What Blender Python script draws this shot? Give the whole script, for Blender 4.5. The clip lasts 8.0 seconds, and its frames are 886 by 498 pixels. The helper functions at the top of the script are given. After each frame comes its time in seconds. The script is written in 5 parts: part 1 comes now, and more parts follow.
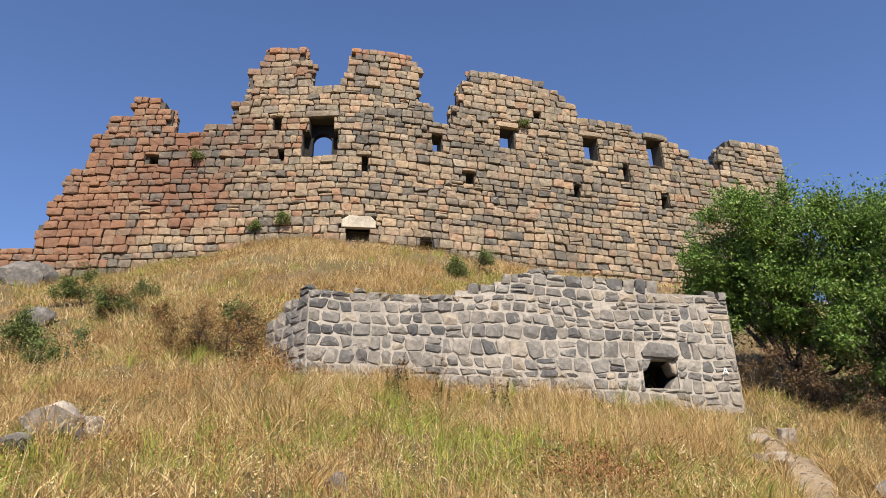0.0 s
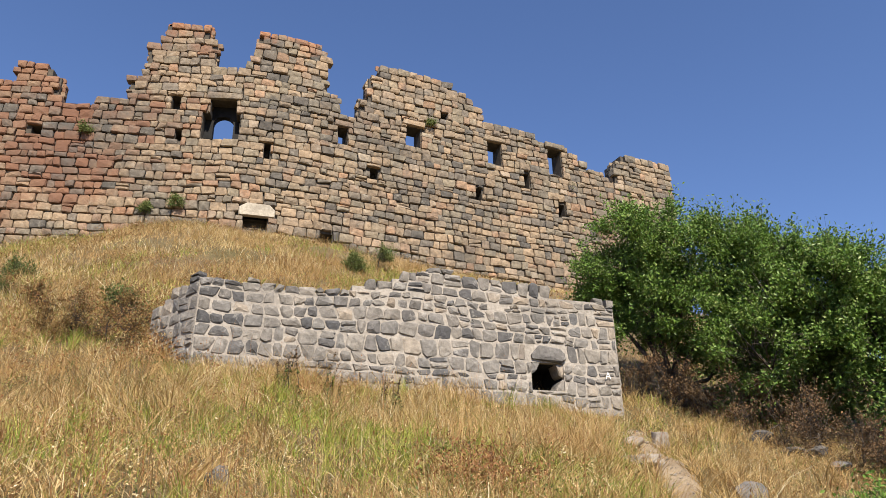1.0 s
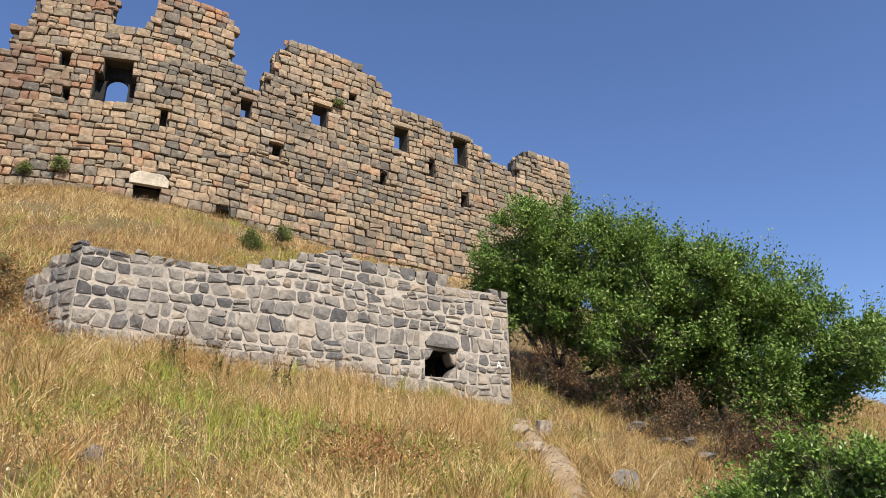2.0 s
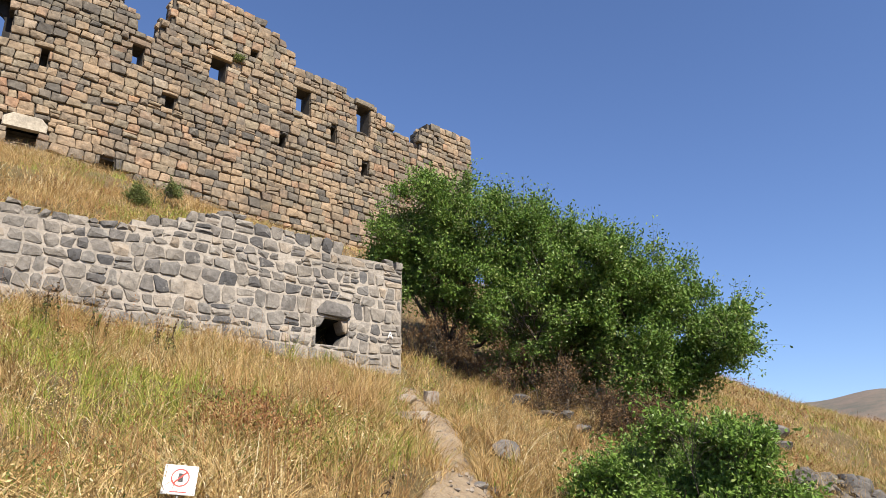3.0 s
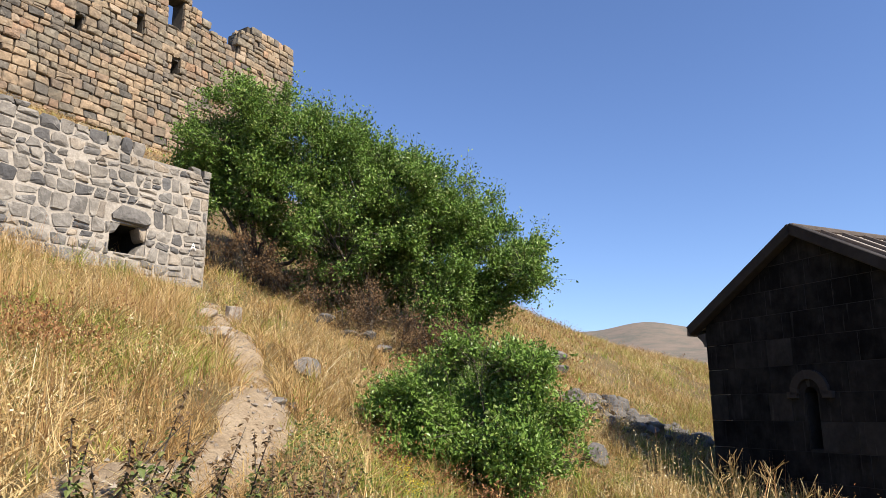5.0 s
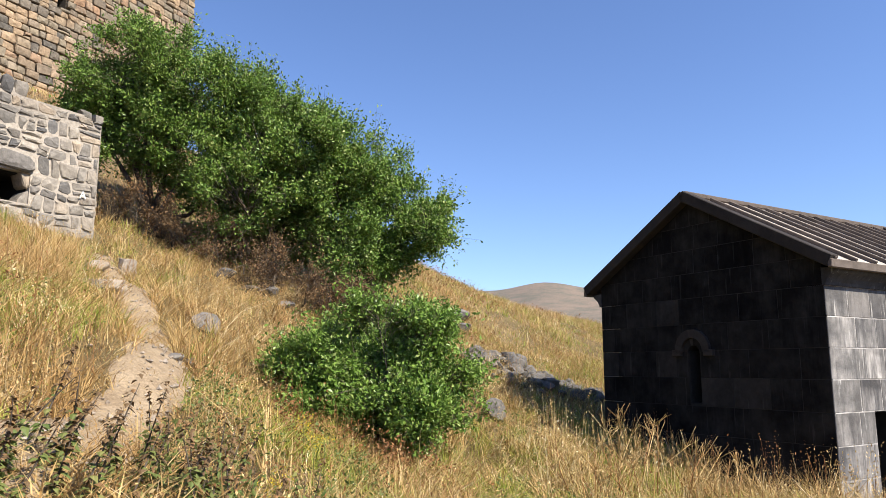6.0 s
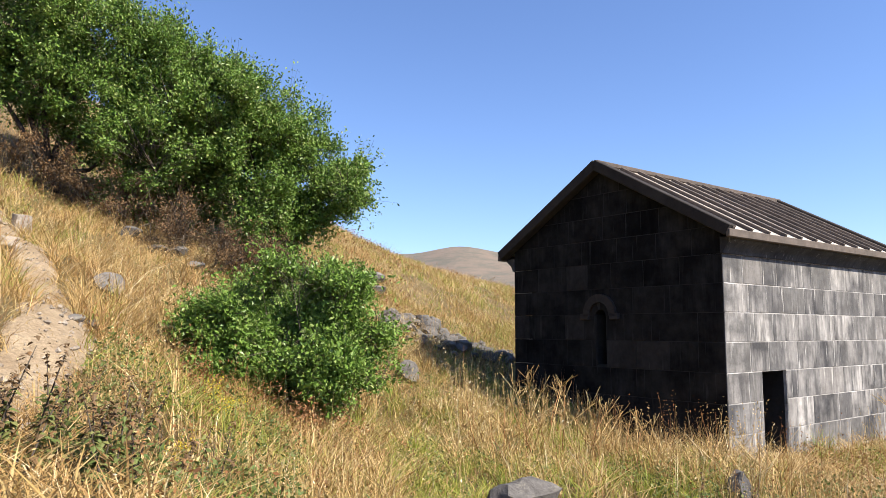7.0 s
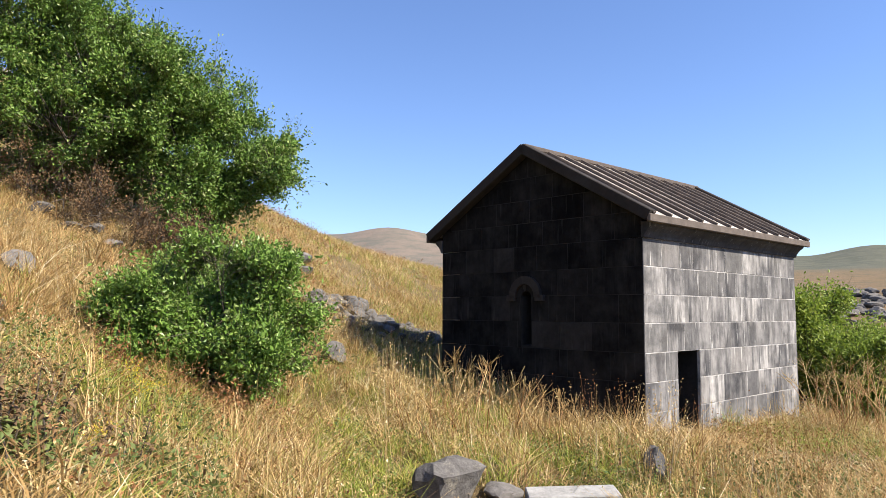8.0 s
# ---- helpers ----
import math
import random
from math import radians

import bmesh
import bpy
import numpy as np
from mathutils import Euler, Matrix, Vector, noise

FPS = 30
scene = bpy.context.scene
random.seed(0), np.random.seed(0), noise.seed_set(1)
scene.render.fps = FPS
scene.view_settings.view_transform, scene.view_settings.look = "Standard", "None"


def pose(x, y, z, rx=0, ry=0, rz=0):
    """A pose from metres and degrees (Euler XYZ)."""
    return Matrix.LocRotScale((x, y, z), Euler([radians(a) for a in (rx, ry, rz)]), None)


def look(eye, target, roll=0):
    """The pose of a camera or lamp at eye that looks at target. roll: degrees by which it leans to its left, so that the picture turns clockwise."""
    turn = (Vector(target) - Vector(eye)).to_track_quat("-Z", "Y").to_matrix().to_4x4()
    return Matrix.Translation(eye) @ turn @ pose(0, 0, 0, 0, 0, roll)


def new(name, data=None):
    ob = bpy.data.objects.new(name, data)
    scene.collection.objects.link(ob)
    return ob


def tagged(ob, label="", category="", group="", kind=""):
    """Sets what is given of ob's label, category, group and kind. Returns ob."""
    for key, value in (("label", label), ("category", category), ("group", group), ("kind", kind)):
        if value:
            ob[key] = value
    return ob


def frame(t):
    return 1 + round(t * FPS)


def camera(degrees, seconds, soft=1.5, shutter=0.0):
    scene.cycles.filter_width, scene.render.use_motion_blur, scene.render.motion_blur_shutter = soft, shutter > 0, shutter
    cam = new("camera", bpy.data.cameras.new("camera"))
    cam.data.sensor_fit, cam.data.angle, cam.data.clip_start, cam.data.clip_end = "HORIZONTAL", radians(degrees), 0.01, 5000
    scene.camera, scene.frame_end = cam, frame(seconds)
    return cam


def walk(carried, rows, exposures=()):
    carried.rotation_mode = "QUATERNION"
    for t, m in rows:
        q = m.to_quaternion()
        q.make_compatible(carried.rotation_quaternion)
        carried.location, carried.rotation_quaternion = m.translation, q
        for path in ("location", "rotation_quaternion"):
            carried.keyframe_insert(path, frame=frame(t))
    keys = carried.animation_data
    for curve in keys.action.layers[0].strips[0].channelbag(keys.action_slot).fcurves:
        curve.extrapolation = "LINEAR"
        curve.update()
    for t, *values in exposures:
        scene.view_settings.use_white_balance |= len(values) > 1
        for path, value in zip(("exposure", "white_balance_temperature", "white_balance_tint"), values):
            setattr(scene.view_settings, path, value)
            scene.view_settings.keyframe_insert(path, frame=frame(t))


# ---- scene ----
EYE = (0.0, 0.0, 1.6)
cam = camera(63.04, 8.0, soft=0.7)


def aim(azimuth, pitch, roll, eye=EYE):
    """The camera's pose from compass angle (from +y towards +x), pitch and roll, in degrees."""
    a, p = radians(azimuth), radians(pitch)
    way = Vector((math.sin(a) * math.cos(p), math.cos(a) * math.cos(p), math.sin(p)))
    return look(eye, Vector(eye) + way, roll)


PATH = [
    (0, aim(-0.00, 22.98, -1.12)),
    (0.5, aim(4.06, 22.81, -1.14)),
    (1, aim(8.60, 22.59, -1.06)),
    (1.5, aim(12.74, 22.13, -0.99)),
    (3, aim(25.71, 18.89, -0.58)),
    (3.5, aim(29.53, 17.40, -0.46)),
    (4, aim(33.46, 15.71, -0.31)),
    (5.5, aim(44.68, 11.00, -0.06)),
    (6, aim(48.48, 9.27, -0.02)),
    (6.5, aim(51.83, 7.73, -0.04)),
    (7, aim(55.18, 6.36, 0.14)),
    (7.5, aim(58.06, 5.72, 0.16)),
    (8, aim(60.88, 4.89, 0.26)),
]
EXPOSURES = [(0.0, 0.72), (3.0, 0.76), (4.0, 0.82), (5.5, 0.93), (6.5, 1.10), (8.0, 1.12)]
walk(cam, PATH, EXPOSURES)

# ---- sky and sun ----
SUN_AZ, SUN_EL = 171.0, 44.0
world = bpy.data.worlds.new("sky")
scene.world = world
world.use_nodes = True
wn = world.node_tree.nodes
sky = wn.new("ShaderNodeTexSky")
sky.sky_type, sky.sun_disc = "NISHITA", False
sky.sun_elevation, sky.sun_rotation = radians(SUN_EL), radians(SUN_AZ)
sky.altitude, sky.air_density, sky.dust_density, sky.ozone_density = 1500, 1.2, 0.1, 4.0
tint = wn.new("ShaderNodeMix")
tint.data_type, tint.blend_type = "RGBA", "MULTIPLY"
tint.inputs[0].default_value, tint.inputs[7].default_value = 1.0, (0.935, 0.955, 1.13, 1.0)
world.node_tree.links.new(sky.outputs[0], tint.inputs[6])
world.node_tree.links.new(tint.outputs[2], wn["Background"].inputs[0])
wn["Background"].inputs[1].default_value = 0.088
sun = new("sun", bpy.data.lights.new("sun", "SUN"))
sun.data.energy, sun.data.angle, sun.data.color = 5.0, radians(0.5), (1.0, 0.915, 0.79)
sa, se = radians(SUN_AZ), radians(SUN_EL)
sun.matrix_world = look((60 * math.sin(sa) * math.cos(se), 60 * math.cos(sa) * math.cos(se), 60 * math.sin(se)), (0, 0, 0))

# ---- materials ----
class Mat:
    """A node material with a Principled shader and short ways to wire it."""

    def __init__(self, name, rough=0.9, metal=0.0):
        self.m = bpy.data.materials.new(name)
        self.m.use_nodes = True
        self.n, self.l = self.m.node_tree.nodes, self.m.node_tree.links
        self.b = self.n["Principled BSDF"]
        self.b.inputs["Roughness"].default_value = rough
        self.b.inputs["Metallic"].default_value = metal
        self.b.inputs["Specular IOR Level"].default_value = 0.25
        self.geo = self.n.new("ShaderNodeNewGeometry")
        self.pos = self.geo.outputs["Position"]

    def put(self, value, socket):
        if isinstance(value, (int, float)):
            socket.default_value = value
        elif isinstance(value, tuple):
            socket.default_value = (*value, 1.0) if len(value) == 3 and socket.type == "RGBA" else value
        else:
            self.l.new(value, socket)

    def math(self, op, a, b=0.0):
        k = self.n.new("ShaderNodeMath")
        k.operation = op
        self.put(a, k.inputs[0]), self.put(b, k.inputs[1])
        return k.outputs[0]

    def rand(self):
        info = self.n.new("ShaderNodeObjectInfo")
        return self.math("FRACT", self.math("ADD", info.outputs["Random"], self.geo.outputs["Random Per Island"]))

    def noise(self, scale, detail=4.0, rough=0.6, stretch=None, where=None):
        k = self.n.new("ShaderNodeTexNoise")
        k.inputs["Scale"].default_value, k.inputs["Detail"].default_value, k.inputs["Roughness"].default_value = scale, detail, rough
        v = where or self.pos
        if stretch:
            s = self.n.new("ShaderNodeMapping")
            s.inputs["Scale"].default_value = stretch
            self.l.new(v, s.inputs[0])
            v = s.outputs[0]
        self.l.new(v, k.inputs["Vector"])
        return k.outputs["Fac"]

    def ramp(self, fac, stops, smooth=True):
        k = self.n.new("ShaderNodeValToRGB")
        k.color_ramp.interpolation = "LINEAR" if smooth else "CONSTANT"
        e = k.color_ramp.elements
        while len(e) < len(stops):
            e.new(0.5)
        for one, (p, c) in zip(e, stops):
            one.position = p
            one.color = (*c, 1.0) if isinstance(c, tuple) else (c, c, c, 1.0)
        self.l.new(fac, k.inputs[0])
        return k.outputs[0]

    def mix(self, fac, a, b, blend="MIX"):
        k = self.n.new("ShaderNodeMix")
        k.data_type, k.blend_type = "RGBA", blend
        self.put(fac, k.inputs[0]), self.put(a, k.inputs[6]), self.put(b, k.inputs[7])
        return k.outputs[2]

    def bump(self, height, strength=0.5, distance=0.03):
        k = self.n.new("ShaderNodeBump")
        k.inputs["Strength"].default_value, k.inputs["Distance"].default_value = strength, distance
        self.l.new(height, k.inputs["Height"])
        self.l.new(k.outputs[0], self.b.inputs["Normal"])
        return self

    def done(self, colour):
        self.put(colour, self.b.inputs["Base Color"])
        return self.m


def stone_material(name, palette, grain=7.0, stain=0.5, contrast=(0.65, 1.3), bump=0.6, lichen=None, rough=0.92):
    """Weathered stone: a tone for each piece, blotches, grain and fine relief; lichen: colour and amount."""
    k = Mat(name, rough)
    colour = k.ramp(k.rand(), palette)
    blotch = k.noise(stain, 5.0, 0.65)
    fine = k.noise(grain, 6.0, 0.7)
    tone = k.ramp(fine, [(0.3, contrast[0]), (0.7, contrast[1])])
    colour = k.mix(1.0, colour, tone, "MULTIPLY")
    colour = k.mix(k.ramp(blotch, [(0.45, 0.0), (0.72, 0.45)]), colour, (0.06, 0.055, 0.05))
    if lichen:
        spots = k.math("MULTIPLY", k.ramp(k.noise(2.5, 6.0, 0.75), [(0.56, 0.0), (0.66, 1.0)]), lichen[1])
        colour = k.mix(spots, colour, lichen[0])
    return k, colour, fine, bump


def finish(made):
    k, colour, fine, bump = made
    k.bump(fine, bump, 0.04)
    return k.done(colour)


# castle blocks: tan and grey-brown basalt, rust-red lichen towards the west end and along the broken crests
k, colour, fine, bump = stone_material("castle_stone", [(0.0, (0.12, 0.108, 0.092)), (0.12, (0.21, 0.175, 0.135)), (0.3, (0.325, 0.24, 0.156)), (0.5, (0.385, 0.277, 0.176)), (0.68, (0.29, 0.236, 0.162)), (0.82, (0.225, 0.19, 0.142)), (0.92, (0.42, 0.255, 0.15)), (1.0, (0.44, 0.36, 0.26))], 5.5, 0.45, (0.45, 1.2), 0.9, ((0.46, 0.41, 0.32), 0.35))
dark = k.math("ADD", k.math("MULTIPLY", k.math("SUBTRACT", k.noise(0.22, 5.0, 0.7, (1.0, 1.0, 1.6)), 0.5), 4.0), k.math("MULTIPLY", k.rand(), 0.4))
sep = k.n.new("ShaderNodeSeparateXYZ")
k.l.new(k.pos, sep.inputs[0])
spot = k.n.new("ShaderNodeVectorMath")
spot.operation = "DISTANCE"
k.l.new(k.pos, spot.inputs[0])
k.put((-12.0, 30.0, 19.0), spot.inputs[1])
dark = k.math("ADD", dark, k.math("MULTIPLY", k.math("MAXIMUM", k.math("SUBTRACT", 4.5, spot.outputs["Value"]), 0.0), 0.2))
colour = k.mix(k.math("MULTIPLY", k.ramp(dark, [(0.3, 0.0), (0.9, 1.0)]), 0.70), colour, (0.080, 0.076, 0.068))
west = k.math("MULTIPLY", k.math("ADD", sep.outputs[0], 6.5), -0.12)
reds = k.math("ADD", west, k.math("MULTIPLY", k.math("SUBTRACT", k.noise(0.3, 5.0, 0.65), 0.5), 3.0))
reds = k.math("ADD", reds, k.math("MULTIPLY", k.math("SUBTRACT", k.rand(), 0.5), 1.1))
reds = k.math("ADD", reds, k.math("MULTIPLY", k.math("MINIMUM", k.math("SUBTRACT", sep.outputs[2], 15.8), 0.0), 0.35))
colour = k.mix(k.math("MULTIPLY", k.ramp(reds, [(0.25, 0.0), (1.2, 1.0)]), 0.70), colour, (0.20, 0.085, 0.045))
rust = k.math("ADD", k.math("MULTIPLY", k.math("SUBTRACT", sep.outputs[2], 24.4), 0.6), k.math("MULTIPLY", k.math("SUBTRACT", k.noise(0.55, 5.0, 0.7), 0.5), 2.2))
rust = k.math("ADD", rust, k.math("MULTIPLY", k.math("MAXIMUM", k.math("SUBTRACT", -13.5, sep.outputs[0]), 0.0), 0.15))
colour = k.mix(k.math("MULTIPLY", k.ramp(rust, [(0.42, 0.0), (0.95, 1.0)]), 0.68), colour, (0.36, 0.125, 0.045))
M_CASTLE = finish((k, colour, fine, bump))
# core colour is darkened to stand for shade in the wall's recesses
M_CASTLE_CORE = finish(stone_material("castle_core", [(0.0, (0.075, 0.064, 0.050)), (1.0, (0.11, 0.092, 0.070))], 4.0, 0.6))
M_PALE = finish(stone_material("pale_lintel", [(0.0, (0.42, 0.37, 0.29)), (1.0, (0.46, 0.40, 0.31))], 8.0, 0.8))
M_RUBBLE = finish(stone_material("rubble_stone", [(0.0, (0.085, 0.083, 0.083)), (0.16, (0.145, 0.135, 0.125)), (0.38, (0.26, 0.23, 0.192)), (0.55, (0.175, 0.163, 0.147)), (0.78, (0.30, 0.267, 0.224)), (0.95, (0.33, 0.265, 0.195)), (1.0, (0.14, 0.135, 0.13))], 9.0, 1.2, (0.62, 1.3), 0.8, ((0.42, 0.39, 0.34), 0.55)))
M_MORTAR = finish(stone_material("lime_mortar", [(0.0, (0.33, 0.29, 0.24)), (1.0, (0.385, 0.34, 0.285))], 14.0, 1.0, (0.7, 1.2)))
M_PALE_ROCK = finish(stone_material("pale_rock", [(0.0, (0.29, 0.245, 0.195)), (1.0, (0.38, 0.325, 0.265))], 8.0, 1.5, (0.6, 1.3), 0.9))
M_PALE_BLOCK = finish(stone_material("pale_grey_block", [(0.0, (0.36, 0.35, 0.33)), (1.0, (0.42, 0.41, 0.39))], 12.0, 2.0, (0.75, 1.2), 0.4))
M_ROCK = finish(stone_material("boulder_stone", [(0.0, (0.11, 0.102, 0.095)), (0.5, (0.17, 0.155, 0.14)), (1.0, (0.09, 0.085, 0.082))], 8.0, 1.5, (0.6, 1.35), 0.8, ((0.45, 0.40, 0.30), 0.35)))

# chapel ashlar: basalt, the gable's shade and the door side's sun put into its tones; the door side is also streaked
# with pale lime washed out of the eaves and joints
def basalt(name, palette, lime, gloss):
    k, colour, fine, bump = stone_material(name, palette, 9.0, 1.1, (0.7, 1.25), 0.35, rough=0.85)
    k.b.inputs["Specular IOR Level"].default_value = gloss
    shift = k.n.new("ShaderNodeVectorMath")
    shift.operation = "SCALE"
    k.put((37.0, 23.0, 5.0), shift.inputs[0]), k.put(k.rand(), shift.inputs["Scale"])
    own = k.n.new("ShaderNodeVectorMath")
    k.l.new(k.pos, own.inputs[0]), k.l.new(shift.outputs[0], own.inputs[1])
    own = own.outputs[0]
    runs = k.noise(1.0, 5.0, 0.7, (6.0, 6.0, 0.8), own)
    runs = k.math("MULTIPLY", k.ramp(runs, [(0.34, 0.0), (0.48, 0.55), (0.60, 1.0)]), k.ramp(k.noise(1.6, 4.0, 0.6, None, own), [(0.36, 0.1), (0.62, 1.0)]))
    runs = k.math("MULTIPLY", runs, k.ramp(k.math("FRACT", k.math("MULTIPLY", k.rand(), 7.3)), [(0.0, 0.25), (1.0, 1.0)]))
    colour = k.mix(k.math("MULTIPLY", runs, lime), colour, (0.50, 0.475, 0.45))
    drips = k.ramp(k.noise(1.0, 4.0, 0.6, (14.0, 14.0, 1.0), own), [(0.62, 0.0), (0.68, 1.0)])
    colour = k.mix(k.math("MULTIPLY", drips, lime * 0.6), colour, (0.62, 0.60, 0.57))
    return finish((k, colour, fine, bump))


SHADE_BLACK = [(0.0, (0.005, 0.005, 0.0055)), (0.55, (0.0085, 0.0083, 0.009)), (0.8, (0.0065, 0.0065, 0.007)), (0.9, (0.016, 0.015, 0.015)), (1.0, (0.034, 0.031, 0.029))]
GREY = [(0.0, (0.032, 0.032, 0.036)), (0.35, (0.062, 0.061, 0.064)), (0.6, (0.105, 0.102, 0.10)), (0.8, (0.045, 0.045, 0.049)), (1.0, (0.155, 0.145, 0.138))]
M_ASHLAR, M_LIMED, M_CORNICE = basalt("shaded_basalt", SHADE_BLACK, 0.04, 0.03), basalt("sunlit_limed_basalt", GREY, 1.0, 0.25), basalt("cornice_basalt", GREY, 0.3, 0.2)
# gable joints are darkened for the shade on that wall
M_SHADE_JOINT = finish(stone_material("shaded_joint", [(0.0, (0.010, 0.010, 0.010)), (1.0, (0.03, 0.029, 0.028))], 3.0, 1.0))
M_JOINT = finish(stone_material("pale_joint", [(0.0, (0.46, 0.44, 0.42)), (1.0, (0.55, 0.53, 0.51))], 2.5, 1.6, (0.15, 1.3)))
# interior tone is near black to stand for shade inside openings
M_DARK = finish(stone_material("shade_dark_interior", [(0.0, (0.014, 0.014, 0.014)), (1.0, (0.022, 0.021, 0.020))], 6.0, 1.0))
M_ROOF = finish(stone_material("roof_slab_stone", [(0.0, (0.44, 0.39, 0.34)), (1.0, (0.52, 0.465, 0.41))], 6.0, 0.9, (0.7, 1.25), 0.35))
# gable edge and window hood are toned down for the gable's shade
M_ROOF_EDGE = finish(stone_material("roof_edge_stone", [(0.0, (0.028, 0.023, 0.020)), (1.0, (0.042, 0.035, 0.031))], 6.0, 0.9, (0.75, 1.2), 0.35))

# rib tone is lowered to carry the shade on the ribs' sides
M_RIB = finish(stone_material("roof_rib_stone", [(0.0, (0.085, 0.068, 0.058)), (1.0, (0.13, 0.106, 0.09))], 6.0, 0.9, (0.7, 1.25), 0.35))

# ground: dry earth and straw near, brown-grey slopes far away with haze put into their colour
k = Mat("dry_ground", 1.0)
# near ground is darkened to stand for shade between the blades
straw = k.mix(k.ramp(k.noise(1.6, 6.0, 0.7), [(0.35, 0.0), (0.65, 1.0)]), (0.12, 0.085, 0.042), (0.25, 0.18, 0.085))
green = k.mix(k.ramp(k.noise(0.22, 5.0, 0.65), [(0.48, 0.0), (0.66, 0.55)]), straw, (0.13, 0.125, 0.035))
big = k.mix(k.ramp(k.noise(0.02, 6.0, 0.6), [(0.4, 0.0), (0.65, 0.6)]), green, (0.20, 0.15, 0.09))
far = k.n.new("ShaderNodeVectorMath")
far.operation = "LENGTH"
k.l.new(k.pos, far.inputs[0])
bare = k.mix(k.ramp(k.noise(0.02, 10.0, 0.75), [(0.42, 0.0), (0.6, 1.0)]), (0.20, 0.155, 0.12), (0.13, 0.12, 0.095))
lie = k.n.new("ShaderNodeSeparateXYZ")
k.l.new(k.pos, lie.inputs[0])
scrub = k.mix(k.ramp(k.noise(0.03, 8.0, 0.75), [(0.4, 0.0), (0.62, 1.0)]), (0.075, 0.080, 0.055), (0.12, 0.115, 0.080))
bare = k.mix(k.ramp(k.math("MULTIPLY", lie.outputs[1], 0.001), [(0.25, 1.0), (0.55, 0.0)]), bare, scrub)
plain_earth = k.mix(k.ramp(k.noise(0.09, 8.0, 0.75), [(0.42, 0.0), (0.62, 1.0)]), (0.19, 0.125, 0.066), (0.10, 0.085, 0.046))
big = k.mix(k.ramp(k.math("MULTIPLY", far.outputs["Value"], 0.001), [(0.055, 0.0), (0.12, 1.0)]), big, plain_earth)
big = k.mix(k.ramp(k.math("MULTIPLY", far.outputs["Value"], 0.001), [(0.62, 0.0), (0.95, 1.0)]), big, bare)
fine = k.noise(18.0, 5.0, 0.75)
big = k.mix(1.0, big, k.ramp(fine, [(0.3, 0.6), (0.7, 1.3)]), "MULTIPLY")
k.bump(k.noise(6.0, 7.0, 0.75), 1.0, 0.15)
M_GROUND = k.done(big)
k = Mat("path_earth", 1.0)
earth = k.mix(k.ramp(k.noise(2.5, 6.0, 0.7), [(0.35, 0.0), (0.65, 1.0)]), (0.24, 0.175, 0.11), (0.36, 0.28, 0.185))
earth = k.mix(1.0, earth, k.ramp(k.noise(26.0, 4.0, 0.7), [(0.3, 0.7), (0.7, 1.25)]), "MULTIPLY")
k.bump(k.noise(12.0, 6.0, 0.7), 0.9, 0.06)
M_PATH = k.done(earth)


def leaf_material(name, palette, patch, through_light=0.35, rough=0.55):
    """Thin leaves or blades: a tone for each one, drifts of another colour, light coming through."""
    k = Mat(name, rough)
    colour = k.ramp(k.geo.outputs["Random Per Island"], palette)
    colour = k.mix(k.ramp(k.noise(0.55, 3.0, 0.6), [(0.42, 0.0), (0.64, 0.75)]), colour, patch)
    k.put(colour, k.b.inputs["Base Color"])
    thin = k.n.new("ShaderNodeBsdfTranslucent")
    k.l.new(colour, thin.inputs[0])
    both = k.n.new("ShaderNodeMixShader")
    both.inputs[0].default_value = through_light
    k.l.new(k.b.outputs[0], both.inputs[1]), k.l.new(thin.outputs[0], both.inputs[2])
    k.l.new(both.outputs[0], k.n["Material Output"].inputs[0])
    return k.m


M_STRAW = leaf_material("straw", [(0.0, (0.22, 0.125, 0.05)), (0.25, (0.46, 0.30, 0.12)), (0.5, (0.68, 0.52, 0.25)), (0.68, (0.36, 0.23, 0.09)), (0.82, (0.30, 0.25, 0.08)), (0.93, (0.70, 0.56, 0.30)), (1.0, (0.88, 0.80, 0.56))], (0.42, 0.26, 0.10), 0.18)
M_GREEN = leaf_material("fresh_grass", [(0.0, (0.16, 0.22, 0.035)), (0.5, (0.32, 0.34, 0.06)), (1.0, (0.50, 0.44, 0.11))], (0.22, 0.28, 0.045), 0.25)
M_RUST = leaf_material("rust_weeds", [(0.0, (0.22, 0.085, 0.035)), (0.5, (0.36, 0.18, 0.07)), (1.0, (0.14, 0.07, 0.04))], (0.30, 0.15, 0.055), 0.25)
M_LEAF = leaf_material("tree_leaves", [(0.0, (0.060, 0.125, 0.018)), (0.45, (0.132, 0.225, 0.038)), (0.85, (0.215, 0.315, 0.065)), (1.0, (0.38, 0.43, 0.16))], (0.105, 0.185, 0.030), 0.20, 0.40)
M_BUSH = leaf_material("bush_leaves", [(0.0, (0.075, 0.145, 0.024)), (0.45, (0.150, 0.250, 0.044)), (0.85, (0.24, 0.35, 0.072)), (1.0, (0.40, 0.46, 0.17))], (0.135, 0.23, 0.04), 0.25, 0.36)
M_GULLY = leaf_material("gully_leaves", [(0.0, (0.12, 0.18, 0.022)), (0.5, (0.23, 0.31, 0.042)), (1.0, (0.40, 0.44, 0.09))], (0.21, 0.29, 0.04), 0.38, 0.45)
M_WEED = leaf_material("weed_leaves", [(0.0, (0.08, 0.125, 0.034)), (0.6, (0.15, 0.195, 0.056)), (1.0, (0.26, 0.24, 0.085))], (0.14, 0.165, 0.045), 0.3)
